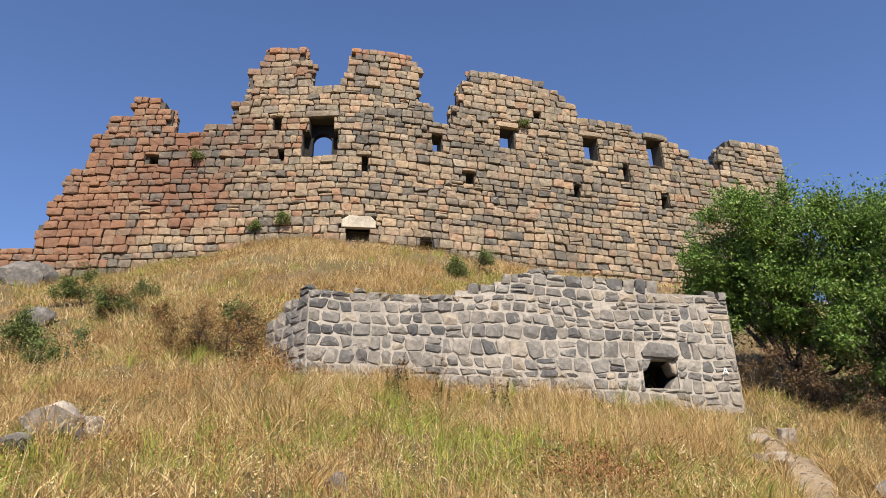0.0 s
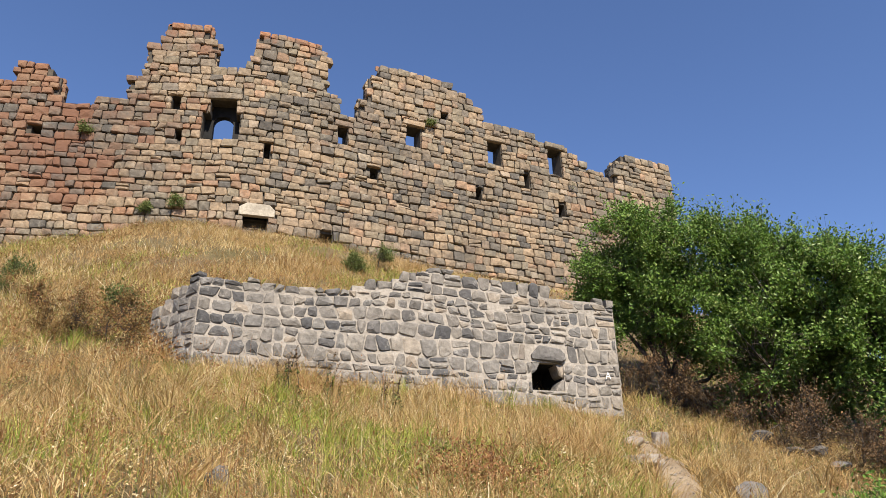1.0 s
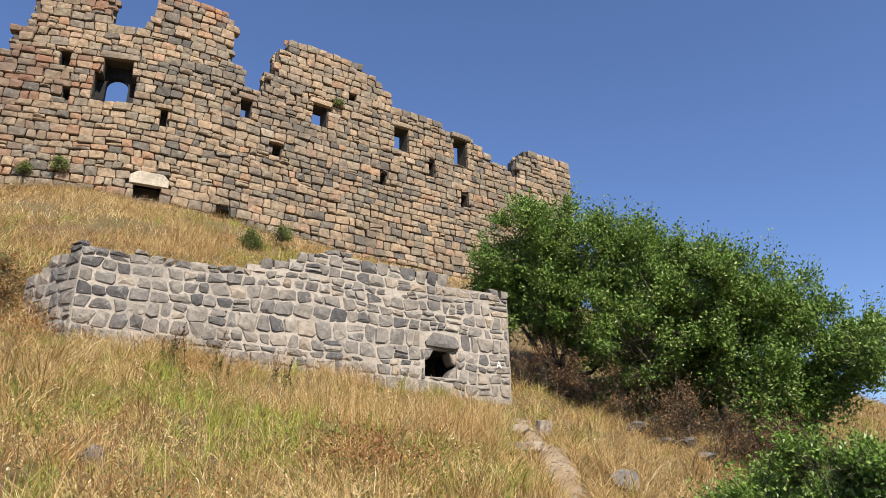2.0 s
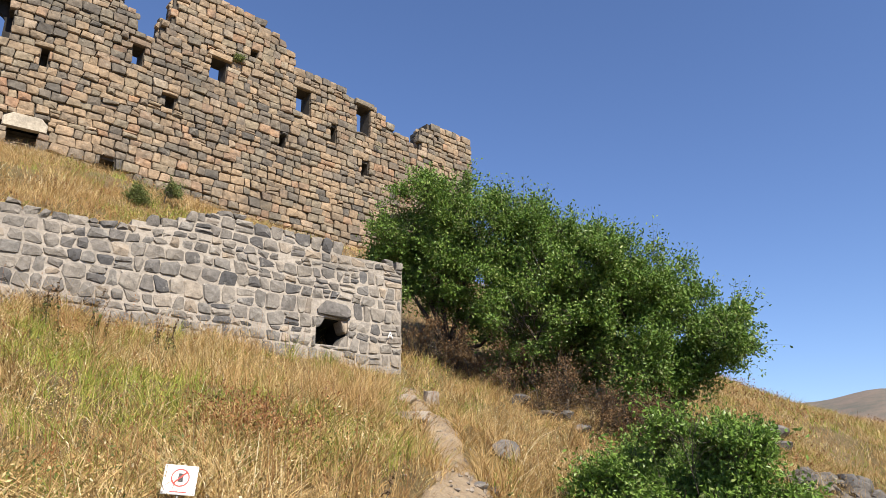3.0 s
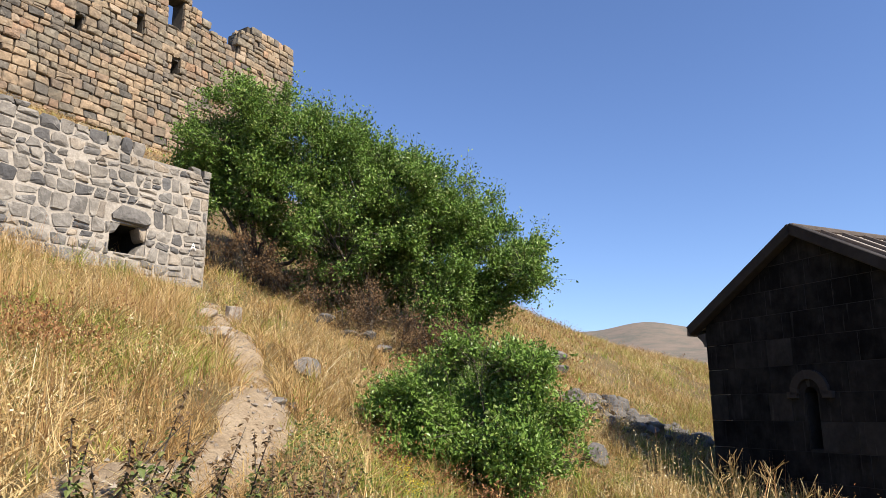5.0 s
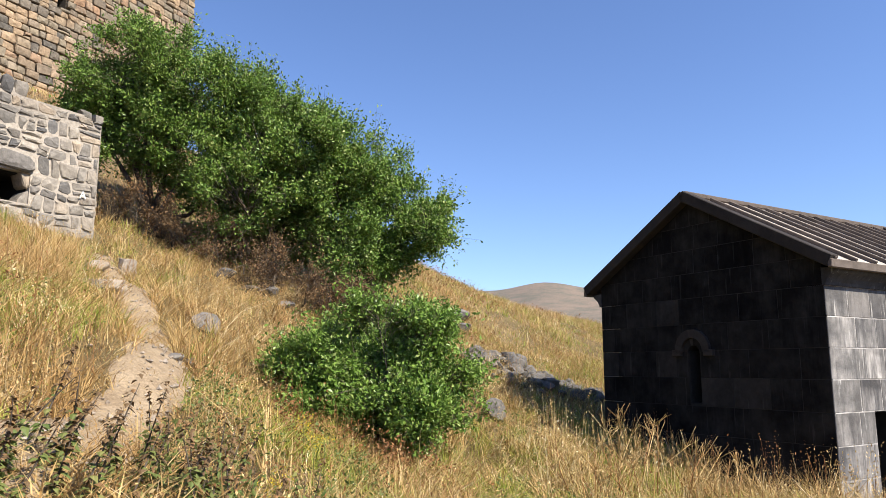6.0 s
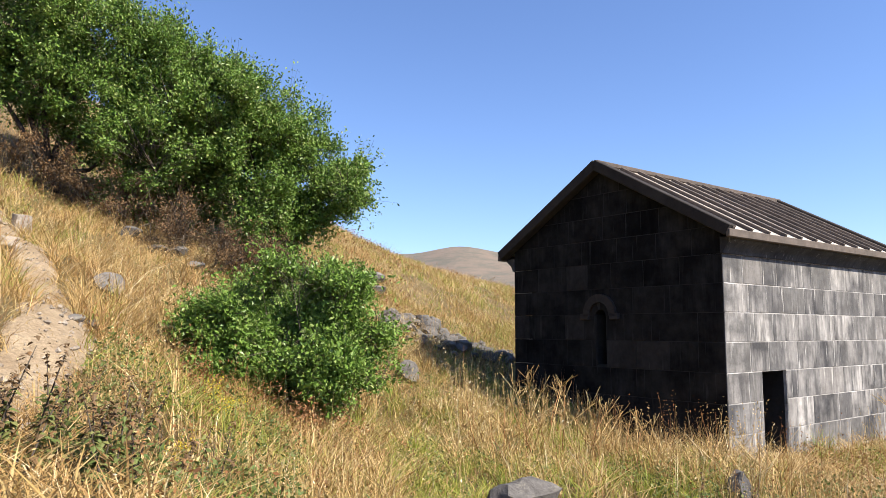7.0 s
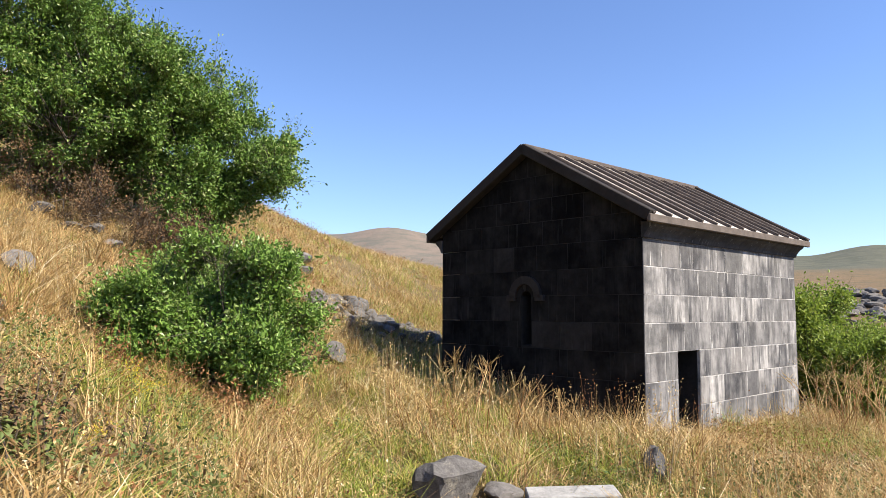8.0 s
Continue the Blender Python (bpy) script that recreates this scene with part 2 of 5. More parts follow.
M_BROWN = leaf_material("dry_bramble", [(0.0, (0.14, 0.085, 0.038)), (0.4, (0.30, 0.15, 0.055)), (0.7, (0.33, 0.22, 0.085)), (1.0, (0.22, 0.22, 0.08))], (0.22, 0.14, 0.05), 0.25)
M_THICKET = leaf_material("dead_thicket", [(0.0, (0.09, 0.055, 0.028)), (0.6, (0.17, 0.105, 0.05)), (1.0, (0.26, 0.14, 0.06))], (0.13, 0.085, 0.04), 0.15)
M_YELLOW = leaf_material("yellow_petals", [(0.0, (0.55, 0.42, 0.03)), (1.0, (0.70, 0.55, 0.05))], (0.60, 0.46, 0.04), 0.3)
k = Mat("bark", 0.95)
k.bump(k.noise(9.0, 5.0, 0.7, (1, 1, 0.3)), 0.8, 0.03)
M_BARK = k.done(k.mix(k.ramp(k.noise(5.0), [(0.35, 0.0), (0.65, 1.0)]), (0.045, 0.035, 0.028), (0.11, 0.09, 0.07)))


def plain(name, colour, rough=0.6, metal=0.0):
    k = Mat(name, rough, metal)
    return k.done(k.mix(1.0, colour, k.ramp(k.noise(9.0), [(0.3, 0.85), (0.7, 1.1)]), "MULTIPLY"))


M_SIGN = plain("white_sign_paint", (0.78, 0.77, 0.74), 0.5)
M_RED = plain("red_sign_paint", (0.60, 0.06, 0.05), 0.5)
M_INK = plain("dark_sign_paint", (0.05, 0.05, 0.05), 0.5)
M_POST = plain("grey_steel", (0.25, 0.24, 0.22), 0.5, 0.6)
M_WHITE = plain("white_paint_mark", (0.75, 0.74, 0.71), 0.8)


# ---- mesh helpers ----
def fast_mesh(name, verts, faces, smooth=False):
    """A mesh from numpy arrays; faces all have the same number of corners."""
    verts, faces = np.asarray(verts, np.float32).reshape(-1, 3), np.asarray(faces, np.int32)
    me = bpy.data.meshes.new(name)
    n, c = faces.shape
    me.vertices.add(len(verts)), me.loops.add(n * c), me.polygons.add(n)
    me.vertices.foreach_set("co", verts.ravel())
    me.loops.foreach_set("vertex_index", faces.ravel())
    me.polygons.foreach_set("loop_start", np.arange(0, n * c, c, dtype=np.int32))
    me.polygons.foreach_set("use_smooth", np.full(n, smooth))
    me.update(calc_edges=True)
    me.validate()
    return me


def hung(name, me, material, parent=None, label="", kind=""):
    """A mesh object under a thing or part, or at top level."""
    if material and not me.materials:
        me.materials.append(material)
    ob = new(name, me)
    ob.parent = parent
    return tagged(ob, label=label, kind=kind)


def part(name, bm, material, parent, label=""):
    me = bpy.data.meshes.new(name)
    bm.normal_update()
    bm.to_mesh(me)
    bm.free()
    return hung(name, me, material, parent, label)


def thing(name, label, category, group="", kind="", m=None):
    ob = tagged(new(name), label, category, group, kind)
    if m is not None:
        ob.matrix_world = m
    return ob


def add_box(bm, lo, hi, bevel=0.0):
    made = bmesh.ops.create_cube(bm, size=1.0)["verts"]
    for v in made:
        v.co = Vector([l + (c + 0.5) * (h - l) for c, l, h in zip(v.co, lo, hi)])
    if bevel:
        edges = list({e for v in made for e in v.link_edges})
        bmesh.ops.bevel(bm, geom=edges, offset=bevel, segments=1, affect="EDGES")
    return bm


def add_prism(bm, poly, inset=0.0):
    """A plate: poly is a list of (front, back) pairs of points round its outline; inset chamfers the front."""
    front, back = [Vector(a) for a, _ in poly], [Vector(b) for _, b in poly]
    mid = sum(front, Vector()) / len(front)
    n = len(poly)
    vb = [bm.verts.new(p) for p in back]
    if inset:
        vm = [bm.verts.new(p.lerp(q, inset / max(0.02, (p - q).length))) for p, q in zip(front, back)]
        vf = [bm.verts.new(p + (mid - p).normalized() * inset * 1.3) for p in front]
        rings = [vb, vm, vf]
    else:
        vf = [bm.verts.new(p) for p in front]
        rings = [vb, vf]
    for a, b in zip(rings, rings[1:]):
        for i in range(n):
            bm.faces.new((a[i], a[(i + 1) % n], b[(i + 1) % n], b[i]))
    bm.faces.new(vf), bm.faces.new(vb[::-1])
    bmesh.ops.recalc_face_normals(bm, faces=bm.faces)
    return bm


def clip(poly, a, b, c):
    """The part of a convex outline where a*x + b*y <= c."""
    out = []
    for (x0, y0), (x1, y1) in zip(poly, poly[1:] + poly[:1]):
        d0, d1 = a * x0 + b * y0 - c, a * x1 + b * y1 - c
        if d0 <= 0:
            out.append((x0, y0))
        if d0 * d1 < 0:
            t = d0 / (d0 - d1)
            out.append((x0 + t * (x1 - x0), y0 + t * (y1 - y0)))
    return out


def add_tube(bm, points, radii, sides=7):
    rings = []
    points = [Vector(p) for p in points]
    for i, (p, r) in enumerate(zip(points, radii)):
        way = (points[min(i + 1, len(points) - 1)] - points[max(i - 1, 0)]).normalized()
        a = way.orthogonal().normalized()
        b = way.cross(a)
        rings.append([bm.verts.new(p + r * (math.cos(2 * math.pi * j / sides) * a + math.sin(2 * math.pi * j / sides) * b)) for j in range(sides)])
    for low, high in zip(rings, rings[1:]):
        best = min(range(sides), key=lambda o: (low[0].co - high[o].co).length)
        high[:] = high[best:] + high[:best]
        for j in range(sides):
            bm.faces.new((low[j], low[(j + 1) % sides], high[(j + 1) % sides], high[j])).smooth = True
    bm.faces.new(rings[0][::-1]), bm.faces.new(rings[-1])
    return bm


def smooth01(a):
    a = np.clip(a, 0.0, 1.0)
    return a * a * (3 - 2 * a)


# ---- lie of the land, fitted to the camera's view: compass angle, distance from the viewpoint, height ----
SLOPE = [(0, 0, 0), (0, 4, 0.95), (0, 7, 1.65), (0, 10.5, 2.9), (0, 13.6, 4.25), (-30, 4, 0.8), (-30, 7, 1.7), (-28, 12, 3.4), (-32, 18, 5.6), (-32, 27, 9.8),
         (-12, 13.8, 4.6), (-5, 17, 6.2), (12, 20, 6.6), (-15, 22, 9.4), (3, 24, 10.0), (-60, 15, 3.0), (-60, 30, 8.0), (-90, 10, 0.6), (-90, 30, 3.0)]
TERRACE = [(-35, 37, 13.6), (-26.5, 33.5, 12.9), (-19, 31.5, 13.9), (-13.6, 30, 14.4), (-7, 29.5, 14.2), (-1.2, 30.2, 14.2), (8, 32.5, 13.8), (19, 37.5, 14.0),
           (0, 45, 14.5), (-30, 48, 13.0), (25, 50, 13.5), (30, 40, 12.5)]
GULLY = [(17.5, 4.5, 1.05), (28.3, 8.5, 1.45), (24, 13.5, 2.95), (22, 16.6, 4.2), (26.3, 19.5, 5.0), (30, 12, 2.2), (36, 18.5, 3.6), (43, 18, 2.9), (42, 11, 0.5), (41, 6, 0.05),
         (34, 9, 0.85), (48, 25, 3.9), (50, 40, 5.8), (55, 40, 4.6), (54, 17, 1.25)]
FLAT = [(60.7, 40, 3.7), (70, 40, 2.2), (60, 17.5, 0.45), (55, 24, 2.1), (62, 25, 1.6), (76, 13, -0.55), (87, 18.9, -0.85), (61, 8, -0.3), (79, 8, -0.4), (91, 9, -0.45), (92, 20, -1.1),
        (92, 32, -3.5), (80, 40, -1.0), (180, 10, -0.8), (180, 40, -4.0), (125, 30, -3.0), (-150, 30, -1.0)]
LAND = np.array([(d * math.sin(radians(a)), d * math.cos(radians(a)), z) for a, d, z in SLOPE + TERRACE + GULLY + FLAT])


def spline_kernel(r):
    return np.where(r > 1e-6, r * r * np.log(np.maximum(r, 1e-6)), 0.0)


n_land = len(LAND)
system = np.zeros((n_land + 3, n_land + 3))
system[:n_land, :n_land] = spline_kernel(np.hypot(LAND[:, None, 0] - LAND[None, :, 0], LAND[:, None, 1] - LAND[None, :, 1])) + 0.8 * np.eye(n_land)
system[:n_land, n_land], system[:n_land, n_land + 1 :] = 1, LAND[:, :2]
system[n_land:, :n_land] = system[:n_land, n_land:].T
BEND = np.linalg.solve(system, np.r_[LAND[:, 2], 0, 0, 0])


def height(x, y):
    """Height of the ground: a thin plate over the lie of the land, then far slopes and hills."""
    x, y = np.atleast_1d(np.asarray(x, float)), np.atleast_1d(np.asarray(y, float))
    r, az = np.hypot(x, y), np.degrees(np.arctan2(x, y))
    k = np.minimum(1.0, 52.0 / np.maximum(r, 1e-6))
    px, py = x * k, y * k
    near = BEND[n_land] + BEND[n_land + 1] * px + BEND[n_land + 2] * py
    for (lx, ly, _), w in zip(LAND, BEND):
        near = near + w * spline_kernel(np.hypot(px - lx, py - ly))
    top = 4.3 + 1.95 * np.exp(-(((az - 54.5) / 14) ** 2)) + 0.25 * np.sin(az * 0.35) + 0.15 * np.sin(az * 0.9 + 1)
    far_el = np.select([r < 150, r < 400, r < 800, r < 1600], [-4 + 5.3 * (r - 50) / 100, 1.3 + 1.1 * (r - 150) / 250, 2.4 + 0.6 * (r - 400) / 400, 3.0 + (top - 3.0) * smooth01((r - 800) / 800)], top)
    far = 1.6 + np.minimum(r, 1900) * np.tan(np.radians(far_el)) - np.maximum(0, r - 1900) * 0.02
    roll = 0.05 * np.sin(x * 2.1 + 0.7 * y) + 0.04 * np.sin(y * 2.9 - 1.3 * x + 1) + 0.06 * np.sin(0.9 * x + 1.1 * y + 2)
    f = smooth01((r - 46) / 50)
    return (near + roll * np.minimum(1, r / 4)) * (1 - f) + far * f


def h1(x, y):
    return float(height(x, y)[0])


def polar(az, d):
    return d * math.sin(radians(az)), d * math.cos(radians(az))


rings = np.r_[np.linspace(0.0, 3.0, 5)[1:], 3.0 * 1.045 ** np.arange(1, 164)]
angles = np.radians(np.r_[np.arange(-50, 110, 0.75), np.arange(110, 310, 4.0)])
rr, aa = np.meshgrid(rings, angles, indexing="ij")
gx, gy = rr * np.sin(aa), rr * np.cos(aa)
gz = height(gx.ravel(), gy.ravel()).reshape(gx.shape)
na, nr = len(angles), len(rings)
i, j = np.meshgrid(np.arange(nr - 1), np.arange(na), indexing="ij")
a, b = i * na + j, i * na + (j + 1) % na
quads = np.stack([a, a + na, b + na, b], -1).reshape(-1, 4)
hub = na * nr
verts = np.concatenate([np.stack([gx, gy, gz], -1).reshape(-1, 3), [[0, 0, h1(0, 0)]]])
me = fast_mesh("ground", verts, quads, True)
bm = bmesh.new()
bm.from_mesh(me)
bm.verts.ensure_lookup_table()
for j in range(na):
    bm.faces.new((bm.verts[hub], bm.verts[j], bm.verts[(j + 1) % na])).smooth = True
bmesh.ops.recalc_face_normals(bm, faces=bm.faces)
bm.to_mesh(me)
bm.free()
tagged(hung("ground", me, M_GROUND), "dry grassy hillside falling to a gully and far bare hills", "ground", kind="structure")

# ---- the trodden path up to the rubble wall ----
TRACK = [(8, 3.0, 0.32), (17, 4.6, 0.50), (23.5, 6.6, 0.40), (27.6, 8.6, 0.42), (27.0, 10.6, 0.36), (25.0, 12.6, 0.40), (23.2, 14.4, 0.36), (23.0, 16.2, 0.22)]


def track_line():
    pts = np.array([(*polar(a, d), w) for a, d, w in TRACK])
    s = np.linspace(0, len(pts) - 1, 90)
    out = np.stack([np.interp(s, range(len(pts)), pts[:, c]) for c in range(3)], 1)
    for _ in range(6):
        out[1:-1] = (out[:-2] + 2 * out[1:-1] + out[2:]) / 4
    return out


LINE = track_line()
way = np.gradient(LINE[:, :2], axis=0)
way /= np.linalg.norm(way, axis=1)[:, None]
verts, faces = [], []
for n, ((x, y, w), (tx, ty)) in enumerate(zip(LINE, way)):
    for c in range(7):
        o = (c / 3 - 1) * w * (1 + 0.55 * noise.noise((x * 1.7, y * 1.7, 3.0 * (c > 3))))
        px, py = x + ty * o, y - tx * o
        verts.append((px, py, h1(px, py) + (0.03 if 0 < c < 6 else -0.05) + 0.012 * noise.noise((px * 4, py * 4, 0))))
for n in range(len(LINE) - 1):
    for c in range(6):
        faces.append((n * 7 + c, n * 7 + c + 1, n * 7 + c + 8, n * 7 + c + 7))
tagged(hung("path", fast_mesh("path", verts, faces, True), M_PATH), "narrow trodden path of pale dusty earth", "path", kind="structure")


def off_track(x, y):
    d = np.min(np.hypot(x[:, None] - LINE[None, ::2, 0], y[:, None] - LINE[None, ::2, 1]) / LINE[None, ::2, 2], axis=1)
    return d


# ---- stones ----
def stone_shape(rng, cut=0.13, chamfer=0.10):
    """A rough block one unit wide, deep and high: x and z from -0.5 to 0.5, its face towards -y at 0, its back at +1."""
    ring = []
    for sx, sz, flip in ((1, -1, 0), (1, 1, 1), (-1, 1, 0), (-1, -1, 1)):
        k1, k2 = rng.uniform(0.4, 1.3) * cut, rng.uniform(0.4, 1.3) * cut
        two = [(sx * (0.5 - k1), sz * 0.5), (sx * 0.5, sz * (0.5 - k2))]
        ring += two[::-1] if flip else two
    ring = [(x + rng.uniform(-0.03, 0.03), z + rng.uniform(-0.03, 0.03)) for x, z in ring]
    inner = [(x * (1 - 2 * chamfer) + rng.uniform(-0.02, 0.02), z * (1 - 2 * chamfer) + rng.uniform(-0.03, 0.03)) for x, z in ring]
    v = [(x * 0.94, 1.0, z * 0.94) for x, z in ring] + [(x, 0.22, z) for x, z in ring] + [(x, 0.03 + rng.uniform(0, 0.06), z) for x, z in inner]
    v.append((rng.uniform(-0.1, 0.1), -0.02, rng.uniform(-0.1, 0.1)))
    f = []
    for r in (0, 8):
        for i in range(8):
            f += [(r + i, r + (i + 1) % 8, r + 8 + (i + 1) % 8), (r + i, r + 8 + (i + 1) % 8, r + 8 + i)]
    f += [(16 + i, 16 + (i + 1) % 8, 24) for i in range(8)]
    f += [(0, i + 1, i) for i in range(1, 7)]
    v, f = np.array(v), np.array(f)
    a, b, c = v[f[0, 0]], v[f[0, 1]], v[f[0, 2]]
    if np.dot(np.cross(b - a, c - a), (a + b + c) / 3 - (0, 0.5, 0)) < 0:
        f = f[:, ::-1]
    return v, f


RING_FACES = stone_shape(random.Random(1))[1]


def stone_frame(at, u, w, h, d, tilt=0.0):
    """A stone's pose: face middle, direction along the wall, size, lean in the wall's plane."""
    u3 = Vector((u[0], u[1], 0))
    n3, z3 = Vector((-u[1], u[0], 0)), Vector((0, 0, 1))
    c, s = math.cos(tilt), math.sin(tilt)
    x3, up = u3 * c + z3 * s, z3 * c - u3 * s
    m = Matrix((x3 * w, n3 * d, up * h)).transposed().to_4x4()
    m.translation = at
    return m


def fitted_stone(rng, path, corners, joint, chamfer, bulge, proud, depth, cut):
    """A stone that fills its own four-cornered place in the wall but for the joint; corners go round in (along, height)."""
    c = np.array(corners, float)
    mid = c.mean(0)
    size = np.minimum(np.ptp(c[:, 0]), np.ptp(c[:, 1]))
    c = mid + (c - mid) * (1 - joint / np.maximum(np.ptp(c, axis=0), 0.05))
    ring = []
    for i in range(4):
        for other in (i - 1, (i + 1) % 4):
            to = c[other] - c[i]
            ring.append(c[i] + to / (np.linalg.norm(to) + 1e-6) * size * cut * rng.uniform(0.3, 1.5))
    ring = np.array(ring) + [[rng.gauss(0, 0.012), rng.gauss(0, 0.012)] for _ in range(8)]
    inner = mid + (ring - mid) * (1 - 2 * chamfer / np.maximum(np.ptp(c, axis=0), 0.08).clip(4 * chamfer))
    inner += [[rng.gauss(0, 0.010), rng.gauss(0, 0.010)] for _ in range(8)]
    ta, tb = rng.gauss(0, 0.06), rng.gauss(0, 0.06)
    out = []
    for pts, lift in ((mid + (ring - mid) * 0.96, None), (ring, proud - chamfer * 1.1), (inner, proud)):
        for p, q in pts:
            n = -depth if lift is None else lift + (ta * (p - mid[0]) + tb * (q - mid[1]) + rng.gauss(0, 0.006) if lift == proud else 0)
            out.append((p, q, n))
    out.append((mid[0] + rng.gauss(0, 0.03), mid[1] + rng.gauss(0, 0.03), proud + bulge))
    x, y, ux, uy = path(mid[0])
    return np.array([(x + ux * (p - mid[0]) + uy * n, y + uy * (p - mid[0]) - ux * n, q) for p, q, n in out])


def coursed_wall(rng, path, lo, hi, z0, z1, tall, wide, wave, slant, top, holes, joint, chamfer, bulge, proud, depth, cut, split, seed, keep=None, ragged=(-0.08, 0.10)):
    """Stones in wavy courses with leaning joints; holes: (from, to, low, high). Gives (middle, stone) rows."""
    made, k = [], 0
    lines = [z0]
    while lines[-1] < z1:
        lines.append(lines[-1] + rng.uniform(*tall))

    def line(n, s):
        return lines[n] + wave * (1.6 * noise.noise((s * 0.35, n * 0.45, seed)) + 0.9 * noise.noise((s * 1.6, n * 5.1, seed)))

    for k in range(len(lines) - 1):
        s, lean = lo, 0.0
        while s < hi - 0.05:
            w = rng.uniform(*wide) * (0.75 + 0.25 * (lines[k + 1] - lines[k]) / tall[1])
            if hi - (s + w) < wide[0] * 0.7:
                w = hi - s
            e = s + w
            lean2 = rng.uniform(-slant, slant) if e < hi - 0.01 else 0.0
            quad = [(s - lean, line(k, s)), (e - lean2, line(k, e)), (e + lean2, line(k + 1, e)), (s + lean, line(k + 1, s))]
            quads = [quad]
            if rng.random() < split:
                f, g = rng.uniform(0.35, 0.65), rng.uniform(0.35, 0.65)
                a, b = [tuple(np.array(quad[0]) * (1 - f) + np.array(quad[3]) * f), tuple(np.array(quad[1]) * (1 - g) + np.array(quad[2]) * g)]
                quads = [[quad[0], quad[1], b, a], [a, b, quad[2], quad[3]]]
            for q in quads:
                q = np.array(q)
                for a, b, low, high in holes:
                    x0, x1, y0, y1 = q[:, 0].min(), q[:, 0].max(), q[:, 1].min(), q[:, 1].max()
                    if x0 < b and x1 > a and y0 < high and y1 > low:
                        room = {"l": (a - x0) * (y1 - y0), "r": (x1 - b) * (y1 - y0), "d": (low - y0) * (x1 - x0), "u": (y1 - high) * (x1 - x0)}
                        side = max(room, key=room.get)
                        q[:, 0] = np.minimum(q[:, 0], a) if side == "l" else np.maximum(q[:, 0], b) if side == "r" else q[:, 0]
                        q[:, 1] = np.minimum(q[:, 1], low) if side == "d" else np.maximum(q[:, 1], high) if side == "u" else q[:, 1]
                if np.ptp(q[:, 0]) < 0.12 or np.ptp(q[:, 1]) < 0.10:
                    continue
                m = q.mean(0)
                if m[1] + 0.25 * np.ptp(q[:, 1]) > top(m[0]) + rng.uniform(*ragged) or (keep and not keep(m)):
                    continue
                made.append((m, fitted_stone(rng, path, q, joint * rng.uniform(0.6, 1.5), chamfer, bulge * rng.uniform(0.2, 1.6), rng.uniform(*proud), depth, cut)))
            s, lean = e, lean2
    return made


def lay_stones(rows, material, parent, near, nearest):
    """Those stones that the walk passes nearest become parts, the others one joined part."""
    verts, count = [], 0
    for m, v in rows:
        if nearest > 0 and near(m):
            nearest -= 1
            middle = v.mean(0)
            ob = hung("stone", fast_mesh("stone", v - middle, RING_FACES), material, parent)
            ob.location = middle
        else:
            verts.append(v)
    if verts:
        faces = (RING_FACES[None] + 25 * np.arange(len(verts))[:, None, None]).reshape(-1, 3)
        hung("stone_facing", fast_mesh("stone_facing", np.concatenate(verts), faces), material, parent, kind="stuff")


def core_mesh(name, path, s_cuts, z_cuts, solid, layers):
    """A wall body that follows a path, in cells; solid(s, z, layer) tells which are filled; layers: distances behind the face."""
    ns, nz, nl = len(s_cuts) - 1, len(z_cuts) - 1, len(layers) - 1
    full = np.zeros((ns + 2, nz + 2, nl + 2), bool)
    for a in range(ns):
        for b in range(nz):
            for c in range(nl):
                full[a + 1, b + 1, c + 1] = solid((s_cuts[a] + s_cuts[a + 1]) / 2, (z_cuts[b] + z_cuts[b + 1]) / 2, c)
    lines = [path(s) for s in s_cuts]

    def vid(a, b, c):
        return (a * (nz + 1) + b) * (nl + 1) + c

    verts = [(x - uy * d, y + ux * d, z) for (x, y, ux, uy) in lines for z in z_cuts for d in layers]
    faces = []
    for a, b, c in np.argwhere(full[1:-1, 1:-1, 1:-1]):
        p, q, r = a + 1, b + 1, c + 1
        if not full[p, q, r - 1]:
            faces.append((vid(a, b, c), vid(a + 1, b, c), vid(a + 1, b + 1, c), vid(a, b + 1, c)))
        if not full[p, q, r + 1]:
            faces.append((vid(a, b, c + 1), vid(a, b + 1, c + 1), vid(a + 1, b + 1, c + 1), vid(a + 1, b, c + 1)))
        if not full[p - 1, q, r]:
            faces.append((vid(a, b, c), vid(a, b + 1, c), vid(a, b + 1, c + 1), vid(a, b, c + 1)))
        if not full[p + 1, q, r]:
            faces.append((vid(a + 1, b, c), vid(a + 1, b, c + 1), vid(a + 1, b + 1, c + 1), vid(a + 1, b + 1, c)))
        if not full[p, q - 1, r]:
            faces.append((vid(a, b, c), vid(a, b, c + 1), vid(a + 1, b, c + 1), vid(a + 1, b, c)))
        if not full[p, q + 1, r]:
            faces.append((vid(a, b + 1, c), vid(a + 1, b + 1, c), vid(a + 1, b + 1, c + 1), vid(a, b + 1, c + 1)))
    return fast_mesh(name, verts, faces)


# ---- the ruined castle ----
CASTLE_S = np.arange(0, 50, 0.05)
heading = radians(16) * smooth01((CASTLE_S - 17.5) / 5)
CASTLE_X = -24 + np.cumsum(np.cos(heading)) * 0.05
CASTLE_Y = 30 + np.cumsum(np.sin(heading)) * 0.05


def castle_path(s):
    t = float(np.interp(s, CASTLE_S, heading))
    return float(np.interp(s, CASTLE_S, CASTLE_X)), float(np.interp(s, CASTLE_S, CASTLE_Y)), math.cos(t), math.sin(t)


